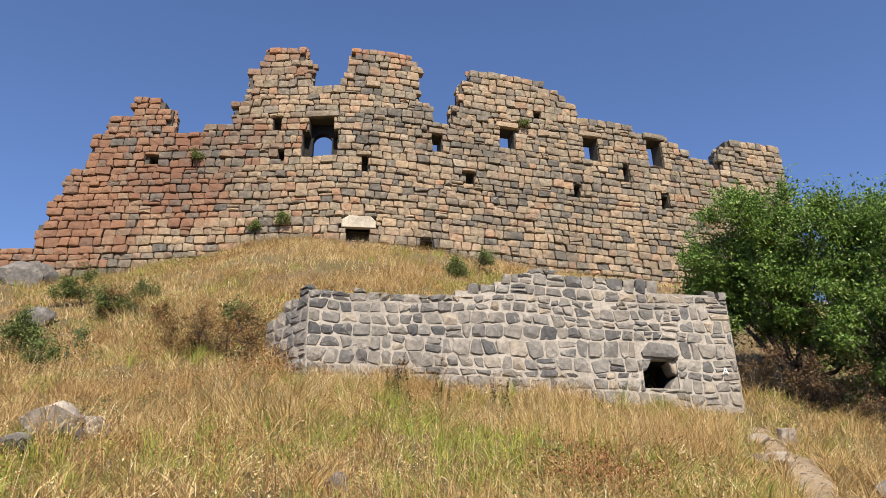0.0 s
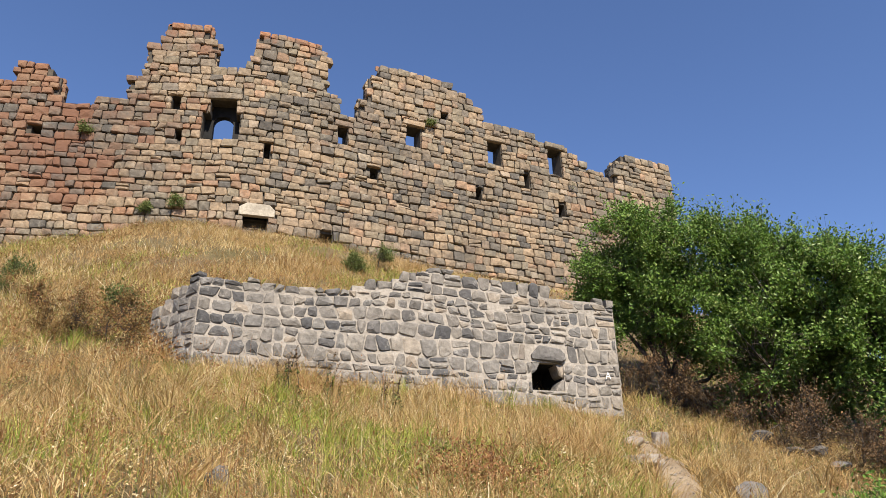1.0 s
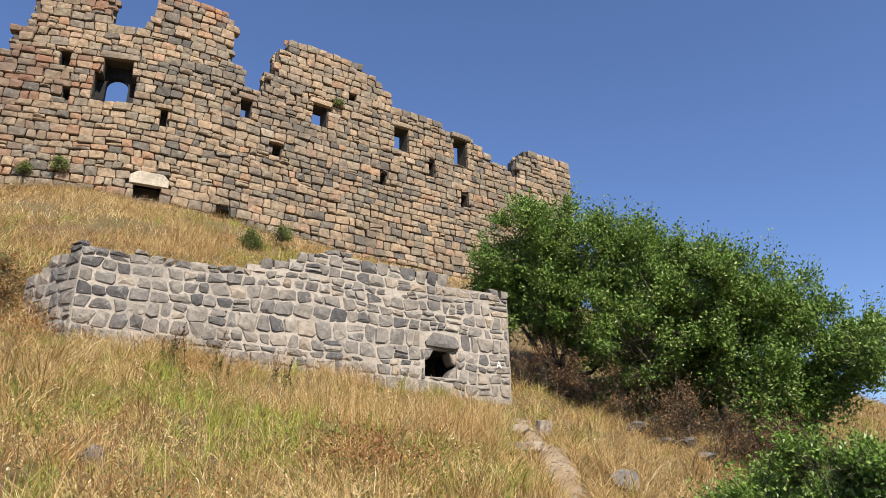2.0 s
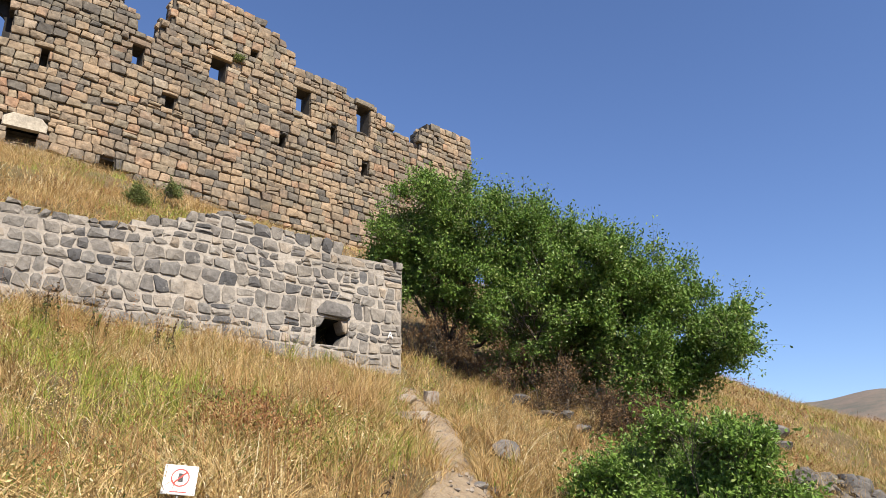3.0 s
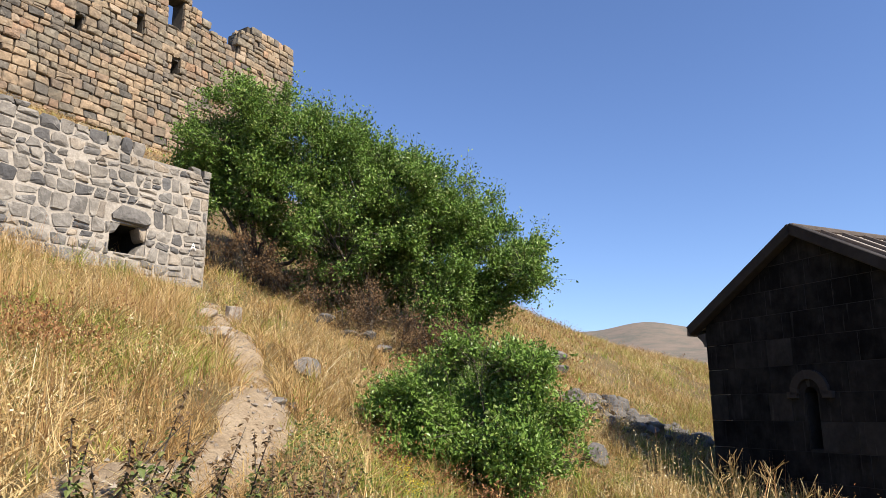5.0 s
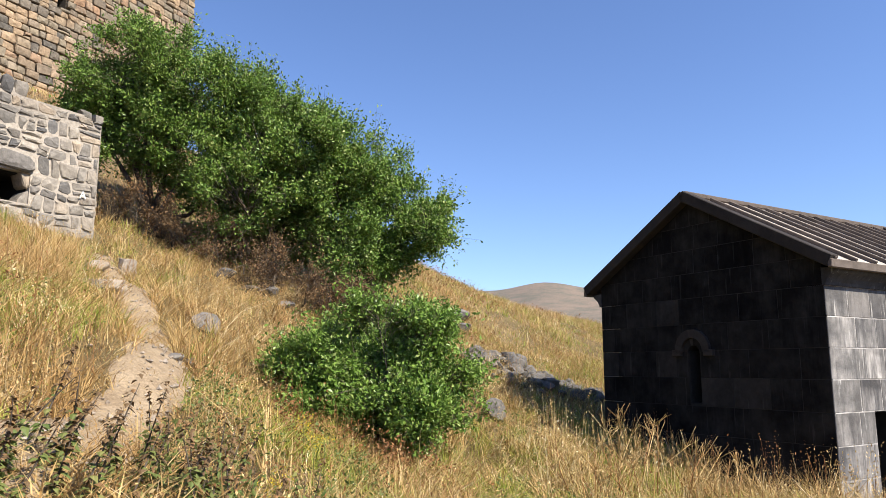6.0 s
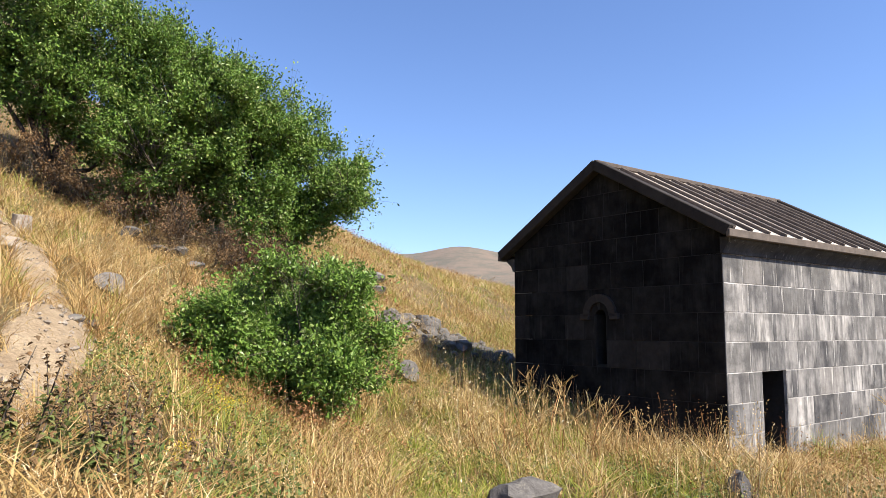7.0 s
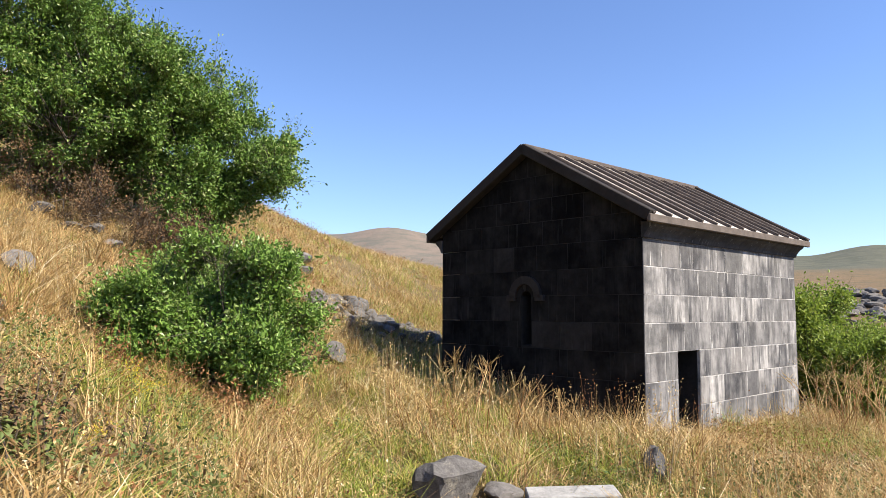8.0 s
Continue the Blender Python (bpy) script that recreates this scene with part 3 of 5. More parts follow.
# crest: where each step of the broken top begins, and its height
CREST = [(2.0, 14.9), (5.3, 16.0), (5.7, 17.3), (6.25, 18.8), (6.9, 19.4), (7.1, 20.7), (7.65, 21.8), (8.8, 22.75), (10.3, 22.2), (10.75, 20.65), (12.6, 20.9), (13.8, 22.3), (14.4, 24.3),
         (15.05, 25.75), (17.05, 24.9), (17.5, 23.15), (19.1, 23.9), (19.45, 25.5), (22.5, 25.1), (22.9, 22.7), (23.6, 21.9), (24.75, 22.9), (25.2, 24.4), (25.75, 25.2), (28.0, 25.2), (30.0, 25.05),
         (30.3, 24.75), (31.0, 24.05), (31.6, 23.45), (33.0, 23.25), (35.0, 22.95), (37.3, 22.6), (37.9, 22.2), (38.2, 21.6), (39.6, 21.2), (40.5, 22.6), (41.1, 23.4), (44.7, 12.0)]
# openings: from, to, sill, head; whether they go right through
OPENINGS = [(15.77, 16.18, 20.85, 21.56, 0), (17.25, 18.95, 19.32, 20.75, 1), (17.55, 18.75, 20.7, 21.5, 1), (16.13, 16.42, 19.15, 19.68, 0), (20.17, 20.46, 18.57, 19.41, 0), (23.66, 24.16, 20.15, 21.04, 1),
            (27.27, 28.09, 20.78, 22.0, 1), (25.38, 25.8, 18.43, 19.1, 0), (32.0, 32.86, 20.83, 22.15, 1), (35.87, 36.77, 20.93, 22.6, 1), (34.2, 34.56, 19.66, 20.64, 0),
            (31.18, 31.57, 18.43, 19.16, 0), (36.26, 36.75, 18.37, 19.16, 0), (19.52, 20.6, 14.95, 15.52, 0), (23.0, 23.63, 14.7, 15.2, 0), (9.94, 10.37, 19.03, 19.5, 0), (29.27, 29.64, 22.9, 23.25, 0)]


def crest(s):
    top = -100.0
    for start, z in CREST:
        if s >= start:
            top = z + 0.17
    return top


def pierced(s, z, layer, margin=0.0):
    for a, b, lo, hi, whole in OPENINGS:
        if a + margin < s < b - margin and lo + margin < z < hi - margin and (whole or layer < 1):
            return True
    return False


castle = thing("castle_ruin", "ruined castle of tan and rust-red basalt blocks on a hilltop", "castle")
s_cuts = sorted(set([round(v, 3) for v in np.arange(2.0, 44.71, 0.35)] + [c for o in OPENINGS for c in o[:2]] + [c for c, _ in CREST if c >= 2.0]))
z_cuts = sorted(set([round(v, 3) for v in np.arange(10.0, 26.0, 0.3)] + [c for o in OPENINGS for c in o[2:4]]))
hung("wall_core", core_mesh("wall_core", castle_path, s_cuts, z_cuts, lambda s, z, c: z < crest(s) - 0.25 and not pierced(s, z, c), [0.17, 0.75, 1.05]), M_CASTLE_CORE, castle, "rubble core behind the facing, darkened for shade in its recesses")

HEADS = [(a - 0.22, b + 0.25, hi, hi + 0.36) for a, b, lo, hi, whole in OPENINGS if whole and hi > 20.9]
rng = random.Random(5)
CASTLE_ROWS = coursed_wall(rng, castle_path, 2.0, 44.7, 11.6, 26.0, (0.29, 0.46), (0.32, 0.76), 0.06, 0.035, crest, [o[:4] for o in OPENINGS] + HEADS + [(19.3, 20.9, 15.5, 16.12)],
                           0.026, 0.030, 0.030, (-0.06, 0.07), 0.42, 0.12, 0.03, 3.0, lambda m: m[1] > h1(*castle_path(m[0])[:2]) - 0.8)
# torn ends of the broken towers: rubble of the core standing out in ragged teeth
for (s0, z0), (s1, z1) in zip(CREST, CREST[1:]):
    way = -1 if z1 > z0 else 1
    z = min(z0, z1) + 0.1
    while abs(z1 - z0) > 0.8 and s1 > 5.6 and z < min(max(z0, z1), z0 + 6):
        h, w, back = rng.uniform(0.16, 0.34), rng.uniform(0.25, 0.6), rng.uniform(0.1, 0.75)
        for _ in range(2):
            e = s1 + way * rng.uniform(-0.05, 0.26) * (1.0 if way > 0 else 0.6)
            a, b = (e - w, e) if way > 0 else (e, e + w)
            CASTLE_ROWS.append((np.array([e, z]), fitted_stone(rng, castle_path, [(a, z), (b, z + rng.uniform(-0.05, 0.05)), (b - 0.03, z + h), (a, z + h)], 0.01, 0.03, 0.03, -back, 0.35, 0.2)))
            back = rng.uniform(0.3, 0.9)
        z += h * 0.95
for a, b, lo, hi in HEADS:
    # lintel stones over the larger windows
    v = fitted_stone(rng, castle_path, [(a, lo), (b, lo), (b - 0.03, hi - 0.02), (a + 0.04, hi)], 0.015, 0.035, 0.02, 0.05, 0.6, 0.1)
    hung("lintel", fast_mesh("lintel", v, RING_FACES), M_CASTLE, castle, "long lintel stone over a window")

# long pale lintel over the low doorway, and the arched inner wall of the great window
x, y, ux, uy = castle_path(20.1)
bm = bmesh.new()
add_prism(bm, [((px, -0.06, pz), (px, 0.4, pz)) for px, pz in ((-0.78, 0.0), (0.78, 0.0), (0.80, 0.34), (0.55, 0.60), (-0.45, 0.62), (-0.80, 0.38))], 0.04)
bm.transform(stone_frame((x, y, 15.52), (ux, uy), 1, 1, 1))
part("lintel", bm, M_PALE, castle, "long pale lintel stone over the low doorway")
x, y, ux, uy = castle_path(17.9)
half, spring, r = 0.47, 0.80, 0.47
outline = [(-half, 0.0)] + [(-r * math.cos(t), spring + r * math.sin(t)) for t in np.linspace(0, math.pi, 13)] + [(half, 0.0)]
# arch and jambs take the interior tone for the shade behind the window
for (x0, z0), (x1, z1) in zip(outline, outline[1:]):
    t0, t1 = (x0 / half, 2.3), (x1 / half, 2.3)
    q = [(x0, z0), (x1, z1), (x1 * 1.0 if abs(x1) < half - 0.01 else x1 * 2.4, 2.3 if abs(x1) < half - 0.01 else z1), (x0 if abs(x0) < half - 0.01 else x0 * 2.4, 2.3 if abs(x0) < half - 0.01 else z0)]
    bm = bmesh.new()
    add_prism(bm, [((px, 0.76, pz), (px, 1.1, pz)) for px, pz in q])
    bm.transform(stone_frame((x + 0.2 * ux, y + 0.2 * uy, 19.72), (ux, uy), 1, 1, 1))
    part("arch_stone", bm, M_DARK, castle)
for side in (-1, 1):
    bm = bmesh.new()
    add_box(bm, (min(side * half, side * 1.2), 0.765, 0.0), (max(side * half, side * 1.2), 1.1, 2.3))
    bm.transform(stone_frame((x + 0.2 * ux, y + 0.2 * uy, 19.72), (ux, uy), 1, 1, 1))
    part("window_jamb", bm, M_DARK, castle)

# ---- the low rubble wall with lime mortar ----
WALL_A, WALL_B = Vector((-2.79, 14.10)), Vector((6.45, 15.73))
WALL_LEN = (WALL_B - WALL_A).length
WALL_U = (WALL_B - WALL_A).normalized()
SIDE_U = Vector((0.70, -0.714)).normalized()
BACK_U = Vector((-WALL_U.y, WALL_U.x))


def wall_path(s):
    """Along the face from the back of its west return to its east end and round it."""
    if s < 0:
        p = WALL_A + SIDE_U * s
        return p.x, p.y, SIDE_U.x, SIDE_U.y
    p = WALL_A + WALL_U * s
    return p.x, p.y, WALL_U.x, WALL_U.y


WALL_TOP = [(-1.7, 6.48), (0.0, 6.90), (1.1, 6.78), (2.65, 6.74), (3.1, 6.96), (3.8, 7.00), (4.05, 7.27), (4.8, 7.45), (6.2, 7.34), (7.6, 7.23), (9.4, 7.03)]
HOLE = (7.15, 7.95, 4.80, 5.42)


def wall_top(s):
    return float(np.interp(s, [p for p, _ in WALL_TOP], [z for _, z in WALL_TOP]))


rubble = thing("rubble_wall", "low wall of grey basalt rubble laid in pale lime mortar", "stone wall")
for name, lo, hi in (("mortar_body", 0.0, WALL_LEN), ("return_body", -1.6, 0.0)):
    cuts = sorted(set([round(float(v), 3) for v in np.arange(lo, hi, 0.22)] + [hi] + [c for c in HOLE[:2] if lo < c < hi]))
    zs = sorted(set([round(float(v), 3) for v in np.arange(3.0, 7.6, 0.12)] + [4.80, 5.42]))
    side = (lambda s: wall_path(min(s, WALL_LEN))) if lo == 0.0 else (lambda s: (*(WALL_A + SIDE_U * s), *SIDE_U))
    hung(name, core_mesh(name, side, cuts, zs, lambda s, z, c: z < wall_top(s) - 0.17 + 0.06 * noise.noise((s * 2, 0, 0)) and not (c == 0 and HOLE[0] < s < HOLE[1] and HOLE[2] < z < HOLE[3]), [0.012, 1.15, 1.45]), M_MORTAR, rubble, "pale lime mortar body")

rng = random.Random(21)
RUBBLE = dict(tall=(0.19, 0.34), wide=(0.19, 0.45), wave=0.08, slant=0.045, top=wall_top, joint=0.021, chamfer=0.022, bulge=0.022, proud=(-0.006, 0.022), depth=0.16, cut=0.17, split=0.14, ragged=(-0.03, 0.02))
END_U = (BACK_U.x, BACK_U.y)
RUBBLE_ROWS = coursed_wall(rng, wall_path, 0.0, WALL_LEN, 3.9, 7.5, holes=[HOLE, (7.05, 8.05, 5.40, 5.82)], seed=1.0, **RUBBLE)
RUBBLE_ROWS += coursed_wall(rng, lambda s: (*(WALL_A + SIDE_U * s), *SIDE_U), -1.6, -0.02, 4.2, 7.5, holes=[], seed=2.0, **RUBBLE)
RUBBLE["top"] = lambda s: 7.05
RUBBLE_ROWS += coursed_wall(rng, lambda s: (WALL_B.x + BACK_U.x * (s - 20), WALL_B.y + BACK_U.y * (s - 20), *END_U), 20.0, 21.5, 4.0, 7.5, holes=[], seed=3.0, **RUBBLE)
v = fitted_stone(rng, wall_path, [(7.08, 5.50), (8.02, 5.40), (8.0, 5.74), (7.35, 5.82)], 0.02, 0.03, 0.03, 0.07, 0.5, 0.2)
hung("lintel", fast_mesh("lintel", v, RING_FACES), M_RUBBLE, rubble, "dark sagging lintel stone over the hole")
for corners in ([(7.13, 5.15), (7.26, 5.22), (7.42, 5.44), (7.13, 5.45)], [(7.70, 4.78), (7.97, 4.76), (7.97, 5.10), (7.86, 5.05)], [(7.84, 5.14), (7.97, 5.1), (7.97, 5.44), (7.74, 5.44)]):
    v = fitted_stone(rng, wall_path, corners, 0.01, 0.02, 0.02, -0.03, 0.4, 0.15)
    hung("broken_stone", fast_mesh("broken_stone", v, RING_FACES), M_RUBBLE, rubble, "broken stone at the hole's edge")
# added dark plates give the hole its inner shade
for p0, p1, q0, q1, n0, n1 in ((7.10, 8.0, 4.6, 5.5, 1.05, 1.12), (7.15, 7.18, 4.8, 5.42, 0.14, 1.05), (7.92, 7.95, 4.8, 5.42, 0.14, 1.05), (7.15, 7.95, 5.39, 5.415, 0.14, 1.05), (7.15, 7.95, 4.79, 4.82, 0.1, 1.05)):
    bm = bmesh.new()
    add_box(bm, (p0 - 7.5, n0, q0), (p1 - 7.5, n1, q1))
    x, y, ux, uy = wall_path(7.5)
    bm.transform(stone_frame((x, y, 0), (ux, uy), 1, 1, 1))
    part("hole_lining", bm, M_DARK, rubble, "inside of the hole, darkened for its shade")
curve = bpy.data.curves.new("mark", "FONT")
curve.body, curve.size, curve.extrude, curve.align_x, curve.align_y = "A", 0.22, 0.004, "CENTER", "CENTER"
ob = new("mark", curve)
deps = bpy.context.evaluated_depsgraph_get()
letter = bpy.data.meshes.new_from_object(ob.evaluated_get(deps))
bpy.data.objects.remove(ob)
x, y, ux, uy = wall_path(9.03)
ob = hung("painted_mark", letter, M_WHITE, rubble, "white painted letter on a stone")
ob.matrix_world = Matrix.Translation((x + uy * 0.065, y - ux * 0.065, 5.19)) @ pose(0, 0, 0, 90, 0, math.degrees(math.atan2(uy, ux)))

# ---- the small basalt chapel ----
CH_L, CH_W, CH_BASE, CH_WALL = 6.62, 5.09, -1.2, 2.89
EAVE, RIDGE, OVER, GABLE_OVER = 3.33, 4.935, 0.27, 0.21
PITCH = (RIDGE - EAVE) / (CH_W / 2 + OVER)
CH_M = pose(12.61, 3.05, 0, 0, 0, -17.66)
chapel = thing("chapel", "small gabled chapel of dark basalt ashlar with a ribbed stone roof", "chapel", m=CH_M)
DOOR = (1.12, 1.95, 0.885)
SLOT = (2.51, 2.77, 0.92, 1.9)
COURSES = [-1.2, -0.66, -0.145, 0.374, 0.885, 1.40, 1.90, 2.395, 2.89, 3.36, 3.82, 4.28, 4.9]


def under_roof(y):
    return RIDGE - 0.112 - PITCH * abs(y - CH_W / 2)


bm = bmesh.new()
add_box(bm, (0.03, 0.006, CH_BASE), (DOOR[0], 0.55, CH_WALL + 0.1))
add_box(bm, (DOOR[1], 0.006, CH_BASE), (CH_L - 0.02, 0.55, CH_WALL + 0.1))
add_box(bm, (DOOR[0], 0.006, DOOR[2]), (DOOR[1], 0.55, CH_WALL + 0.1))
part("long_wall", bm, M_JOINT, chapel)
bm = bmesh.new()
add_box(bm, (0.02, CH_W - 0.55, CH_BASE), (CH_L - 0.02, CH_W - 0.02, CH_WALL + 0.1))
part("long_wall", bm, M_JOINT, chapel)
for x0, x1, hole in ((0.006, 0.5, True), (CH_L - 0.5, CH_L - 0.02, False)):
    bm = bmesh.new()
    if hole:
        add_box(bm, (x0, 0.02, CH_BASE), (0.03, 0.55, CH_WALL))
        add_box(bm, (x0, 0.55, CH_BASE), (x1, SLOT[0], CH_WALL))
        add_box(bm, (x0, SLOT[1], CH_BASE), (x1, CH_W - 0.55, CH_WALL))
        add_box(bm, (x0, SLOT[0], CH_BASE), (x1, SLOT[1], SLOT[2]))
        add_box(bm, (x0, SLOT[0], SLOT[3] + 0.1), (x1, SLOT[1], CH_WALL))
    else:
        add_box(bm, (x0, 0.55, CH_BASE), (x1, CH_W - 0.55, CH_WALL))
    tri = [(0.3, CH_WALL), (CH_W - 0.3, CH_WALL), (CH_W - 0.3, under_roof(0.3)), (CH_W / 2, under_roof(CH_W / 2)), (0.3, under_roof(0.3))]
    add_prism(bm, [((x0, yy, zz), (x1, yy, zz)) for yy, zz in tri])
    part("gable_wall", bm, M_SHADE_JOINT, chapel)
bm = bmesh.new()
add_box(bm, (0.3, 0.3, CH_BASE), (CH_L - 0.3, CH_W - 0.3, -0.6))
part("inner_floor", bm, M_DARK, chapel)
# dark plates added for the shade within the room and the doorway
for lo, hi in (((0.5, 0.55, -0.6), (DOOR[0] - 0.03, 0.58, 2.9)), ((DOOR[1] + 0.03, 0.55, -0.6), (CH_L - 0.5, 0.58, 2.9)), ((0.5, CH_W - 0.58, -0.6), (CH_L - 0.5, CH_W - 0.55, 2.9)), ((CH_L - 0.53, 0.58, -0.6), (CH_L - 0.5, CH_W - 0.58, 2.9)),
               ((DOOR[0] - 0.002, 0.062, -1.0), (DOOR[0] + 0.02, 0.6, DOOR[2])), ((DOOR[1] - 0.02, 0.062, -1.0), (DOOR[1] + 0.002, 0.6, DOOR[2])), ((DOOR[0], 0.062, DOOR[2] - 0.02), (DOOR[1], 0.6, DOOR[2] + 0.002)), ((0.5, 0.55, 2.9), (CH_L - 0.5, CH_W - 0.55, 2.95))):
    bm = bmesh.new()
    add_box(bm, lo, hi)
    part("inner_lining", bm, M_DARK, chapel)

for side in (0, 1):
    # eaves moulding under the roof's long edges
    bm = bmesh.new()
    prof = [(0.02, 2.89), (-0.03, 2.89), (-0.045, 2.94), (-0.08, 3.00), (-0.14, 3.06), (-0.20, 3.10), (-0.215, 3.15), (0.02, 3.17)]
    pts = [(p if side == 0 else CH_W - p, q) for p, q in prof]
    add_prism(bm, [((-0.02, yy, zz), (CH_L + 0.06, yy, zz)) for yy, zz in pts])
    part("eaves_moulding", bm, M_CORNICE, chapel, "worn basalt moulding under the eaves")

roof = hung("roof", bpy.data.meshes.new("roof"), M_ROOF, chapel, "pitched roof of pale stone slabs with raised ribs")
bm = bmesh.new()
t = 0.05
sec = [(-OVER, EAVE - 0.07), (CH_W / 2, RIDGE - 0.07), (CH_W + OVER, EAVE - 0.07), (CH_W + OVER, EAVE - t - 0.05), (CH_W / 2, RIDGE - t - 0.07), (-OVER, EAVE - t - 0.05)]
left, right = [(-GABLE_OVER, y, z) for y, z in sec], [(CH_L + GABLE_OVER, y, z) for y, z in sec]
va, vb = [bm.verts.new(p) for p in left], [bm.verts.new(p) for p in right]
for i in range(6):
    bm.faces.new((va[i], va[(i + 1) % 6], vb[(i + 1) % 6], vb[i]))
for v in (va, vb):
    bm.faces.new((v[0], v[1], v[4], v[5])), bm.faces.new((v[1], v[2], v[3], v[4]))
bmesh.ops.recalc_face_normals(bm, faces=bm.faces)
bm.to_mesh(roof.data)
bm.free()
rng = random.Random(14)
slope_len = math.hypot(CH_W / 2 + OVER, RIDGE - EAVE)
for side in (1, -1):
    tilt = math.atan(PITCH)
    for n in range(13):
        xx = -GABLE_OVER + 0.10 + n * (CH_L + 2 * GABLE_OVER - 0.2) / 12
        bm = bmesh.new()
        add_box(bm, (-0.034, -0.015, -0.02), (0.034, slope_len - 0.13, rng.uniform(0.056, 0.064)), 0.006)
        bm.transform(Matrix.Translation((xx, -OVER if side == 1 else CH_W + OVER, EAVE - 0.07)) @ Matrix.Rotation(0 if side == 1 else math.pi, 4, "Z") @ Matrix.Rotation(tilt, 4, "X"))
        part("rib", bm, M_RIB, roof, "raised stone rib, toned dark for its shaded side")
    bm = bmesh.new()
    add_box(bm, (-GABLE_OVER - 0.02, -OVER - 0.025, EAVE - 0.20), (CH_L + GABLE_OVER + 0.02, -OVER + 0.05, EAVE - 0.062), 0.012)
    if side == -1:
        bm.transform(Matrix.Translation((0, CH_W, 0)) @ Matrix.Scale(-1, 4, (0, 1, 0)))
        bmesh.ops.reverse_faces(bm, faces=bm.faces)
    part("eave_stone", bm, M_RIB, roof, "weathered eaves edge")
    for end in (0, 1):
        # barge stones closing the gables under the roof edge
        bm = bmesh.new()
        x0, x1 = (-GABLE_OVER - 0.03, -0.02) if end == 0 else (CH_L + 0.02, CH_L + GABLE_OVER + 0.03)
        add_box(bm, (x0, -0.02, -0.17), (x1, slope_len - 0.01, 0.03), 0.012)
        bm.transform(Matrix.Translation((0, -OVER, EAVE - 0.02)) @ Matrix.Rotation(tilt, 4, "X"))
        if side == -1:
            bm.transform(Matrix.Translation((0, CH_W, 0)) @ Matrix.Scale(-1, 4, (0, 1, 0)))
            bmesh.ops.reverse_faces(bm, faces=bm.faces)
        part("barge_stone", bm, M_ROOF_EDGE, roof, "gable edge, darkened for the gable's shade")
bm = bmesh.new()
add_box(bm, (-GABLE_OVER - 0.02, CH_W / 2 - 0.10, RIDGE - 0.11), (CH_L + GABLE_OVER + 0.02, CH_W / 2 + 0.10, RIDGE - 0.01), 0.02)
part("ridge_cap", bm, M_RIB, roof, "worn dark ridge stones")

# moulded hood over the gable's slot window
bm = bmesh.new()
yc, zc = (SLOT[0] + SLOT[1]) / 2, SLOT[3]
for a0, a1 in zip(np.linspace(-0.1, math.pi + 0.1, 10), np.linspace(-0.1, math.pi + 0.1, 10)[1:]):
    q = [(yc + r * math.cos(a), zc + r * math.sin(a)) for r, a in ((0.24, a0), (0.40, a0), (0.40, a1), (0.24, a1))]
    add_prism(bm, [((-0.07, yy, zz), (0.05, yy, zz)) for yy, zz in q])
for side in (-1, 1):
    add_box(bm, (-0.07, min(yc + side * 0.26, yc + side * 0.47), zc - 0.10), (0.05, max(yc + side * 0.26, yc + side * 0.47), zc + 0.02), 0.008)
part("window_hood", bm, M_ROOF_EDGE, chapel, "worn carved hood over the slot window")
bm = bmesh.new()
arc = [(yc + 0.235 * math.cos(a), zc + 0.235 * math.sin(a)) for a in np.linspace(0, math.pi, 9)]
inner = [(yc + 0.13 * math.cos(a), zc - 0.03 + 0.13 * math.sin(a)) for a in np.linspace(0, math.pi, 9)]
for i in range(8):
    q = [inner[i], arc[i], arc[i + 1], inner[i + 1]]
    add_prism(bm, [((-0.01, yy, zz), (0.3, yy, zz)) for yy, zz in q])
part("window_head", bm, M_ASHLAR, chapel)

# thin plates added to put shade into the slot
for lo, hi in (((0.02, SLOT[0] - 0.002, SLOT[2]), (0.55, SLOT[0] + 0.012, SLOT[3])), ((0.02, SLOT[1] - 0.012, SLOT[2]), (0.55, SLOT[1] + 0.002, SLOT[3])), ((0.02, SLOT[0], SLOT[2] - 0.002), (0.55, SLOT[1], SLOT[2] + 0.012)), ((0.42, SLOT[0] - 0.01, SLOT[2]), (0.56, SLOT[1] + 0.01, SLOT[3] + 0.1))):
    bm = bmesh.new()
    add_box(bm, lo, hi)
    part("slot_lining", bm, M_DARK, chapel)
rng = random.Random(8)


def ashlar(poly, place, parent, material):
    """One dressed block: outline in the wall's plane, pushed back into the wall."""
    if len(poly) < 3:
        return
    area = abs(sum(a[0] * b[1] - b[0] * a[1] for a, b in zip(poly, poly[1:] + poly[:1]))) / 2
    if area < 0.01:
        return
    bm = bmesh.new()
    add_prism(bm, [(place(a, b, 0), place(a, b, 1)) for a, b in poly], 0.006)
    part("block", bm, material, parent)


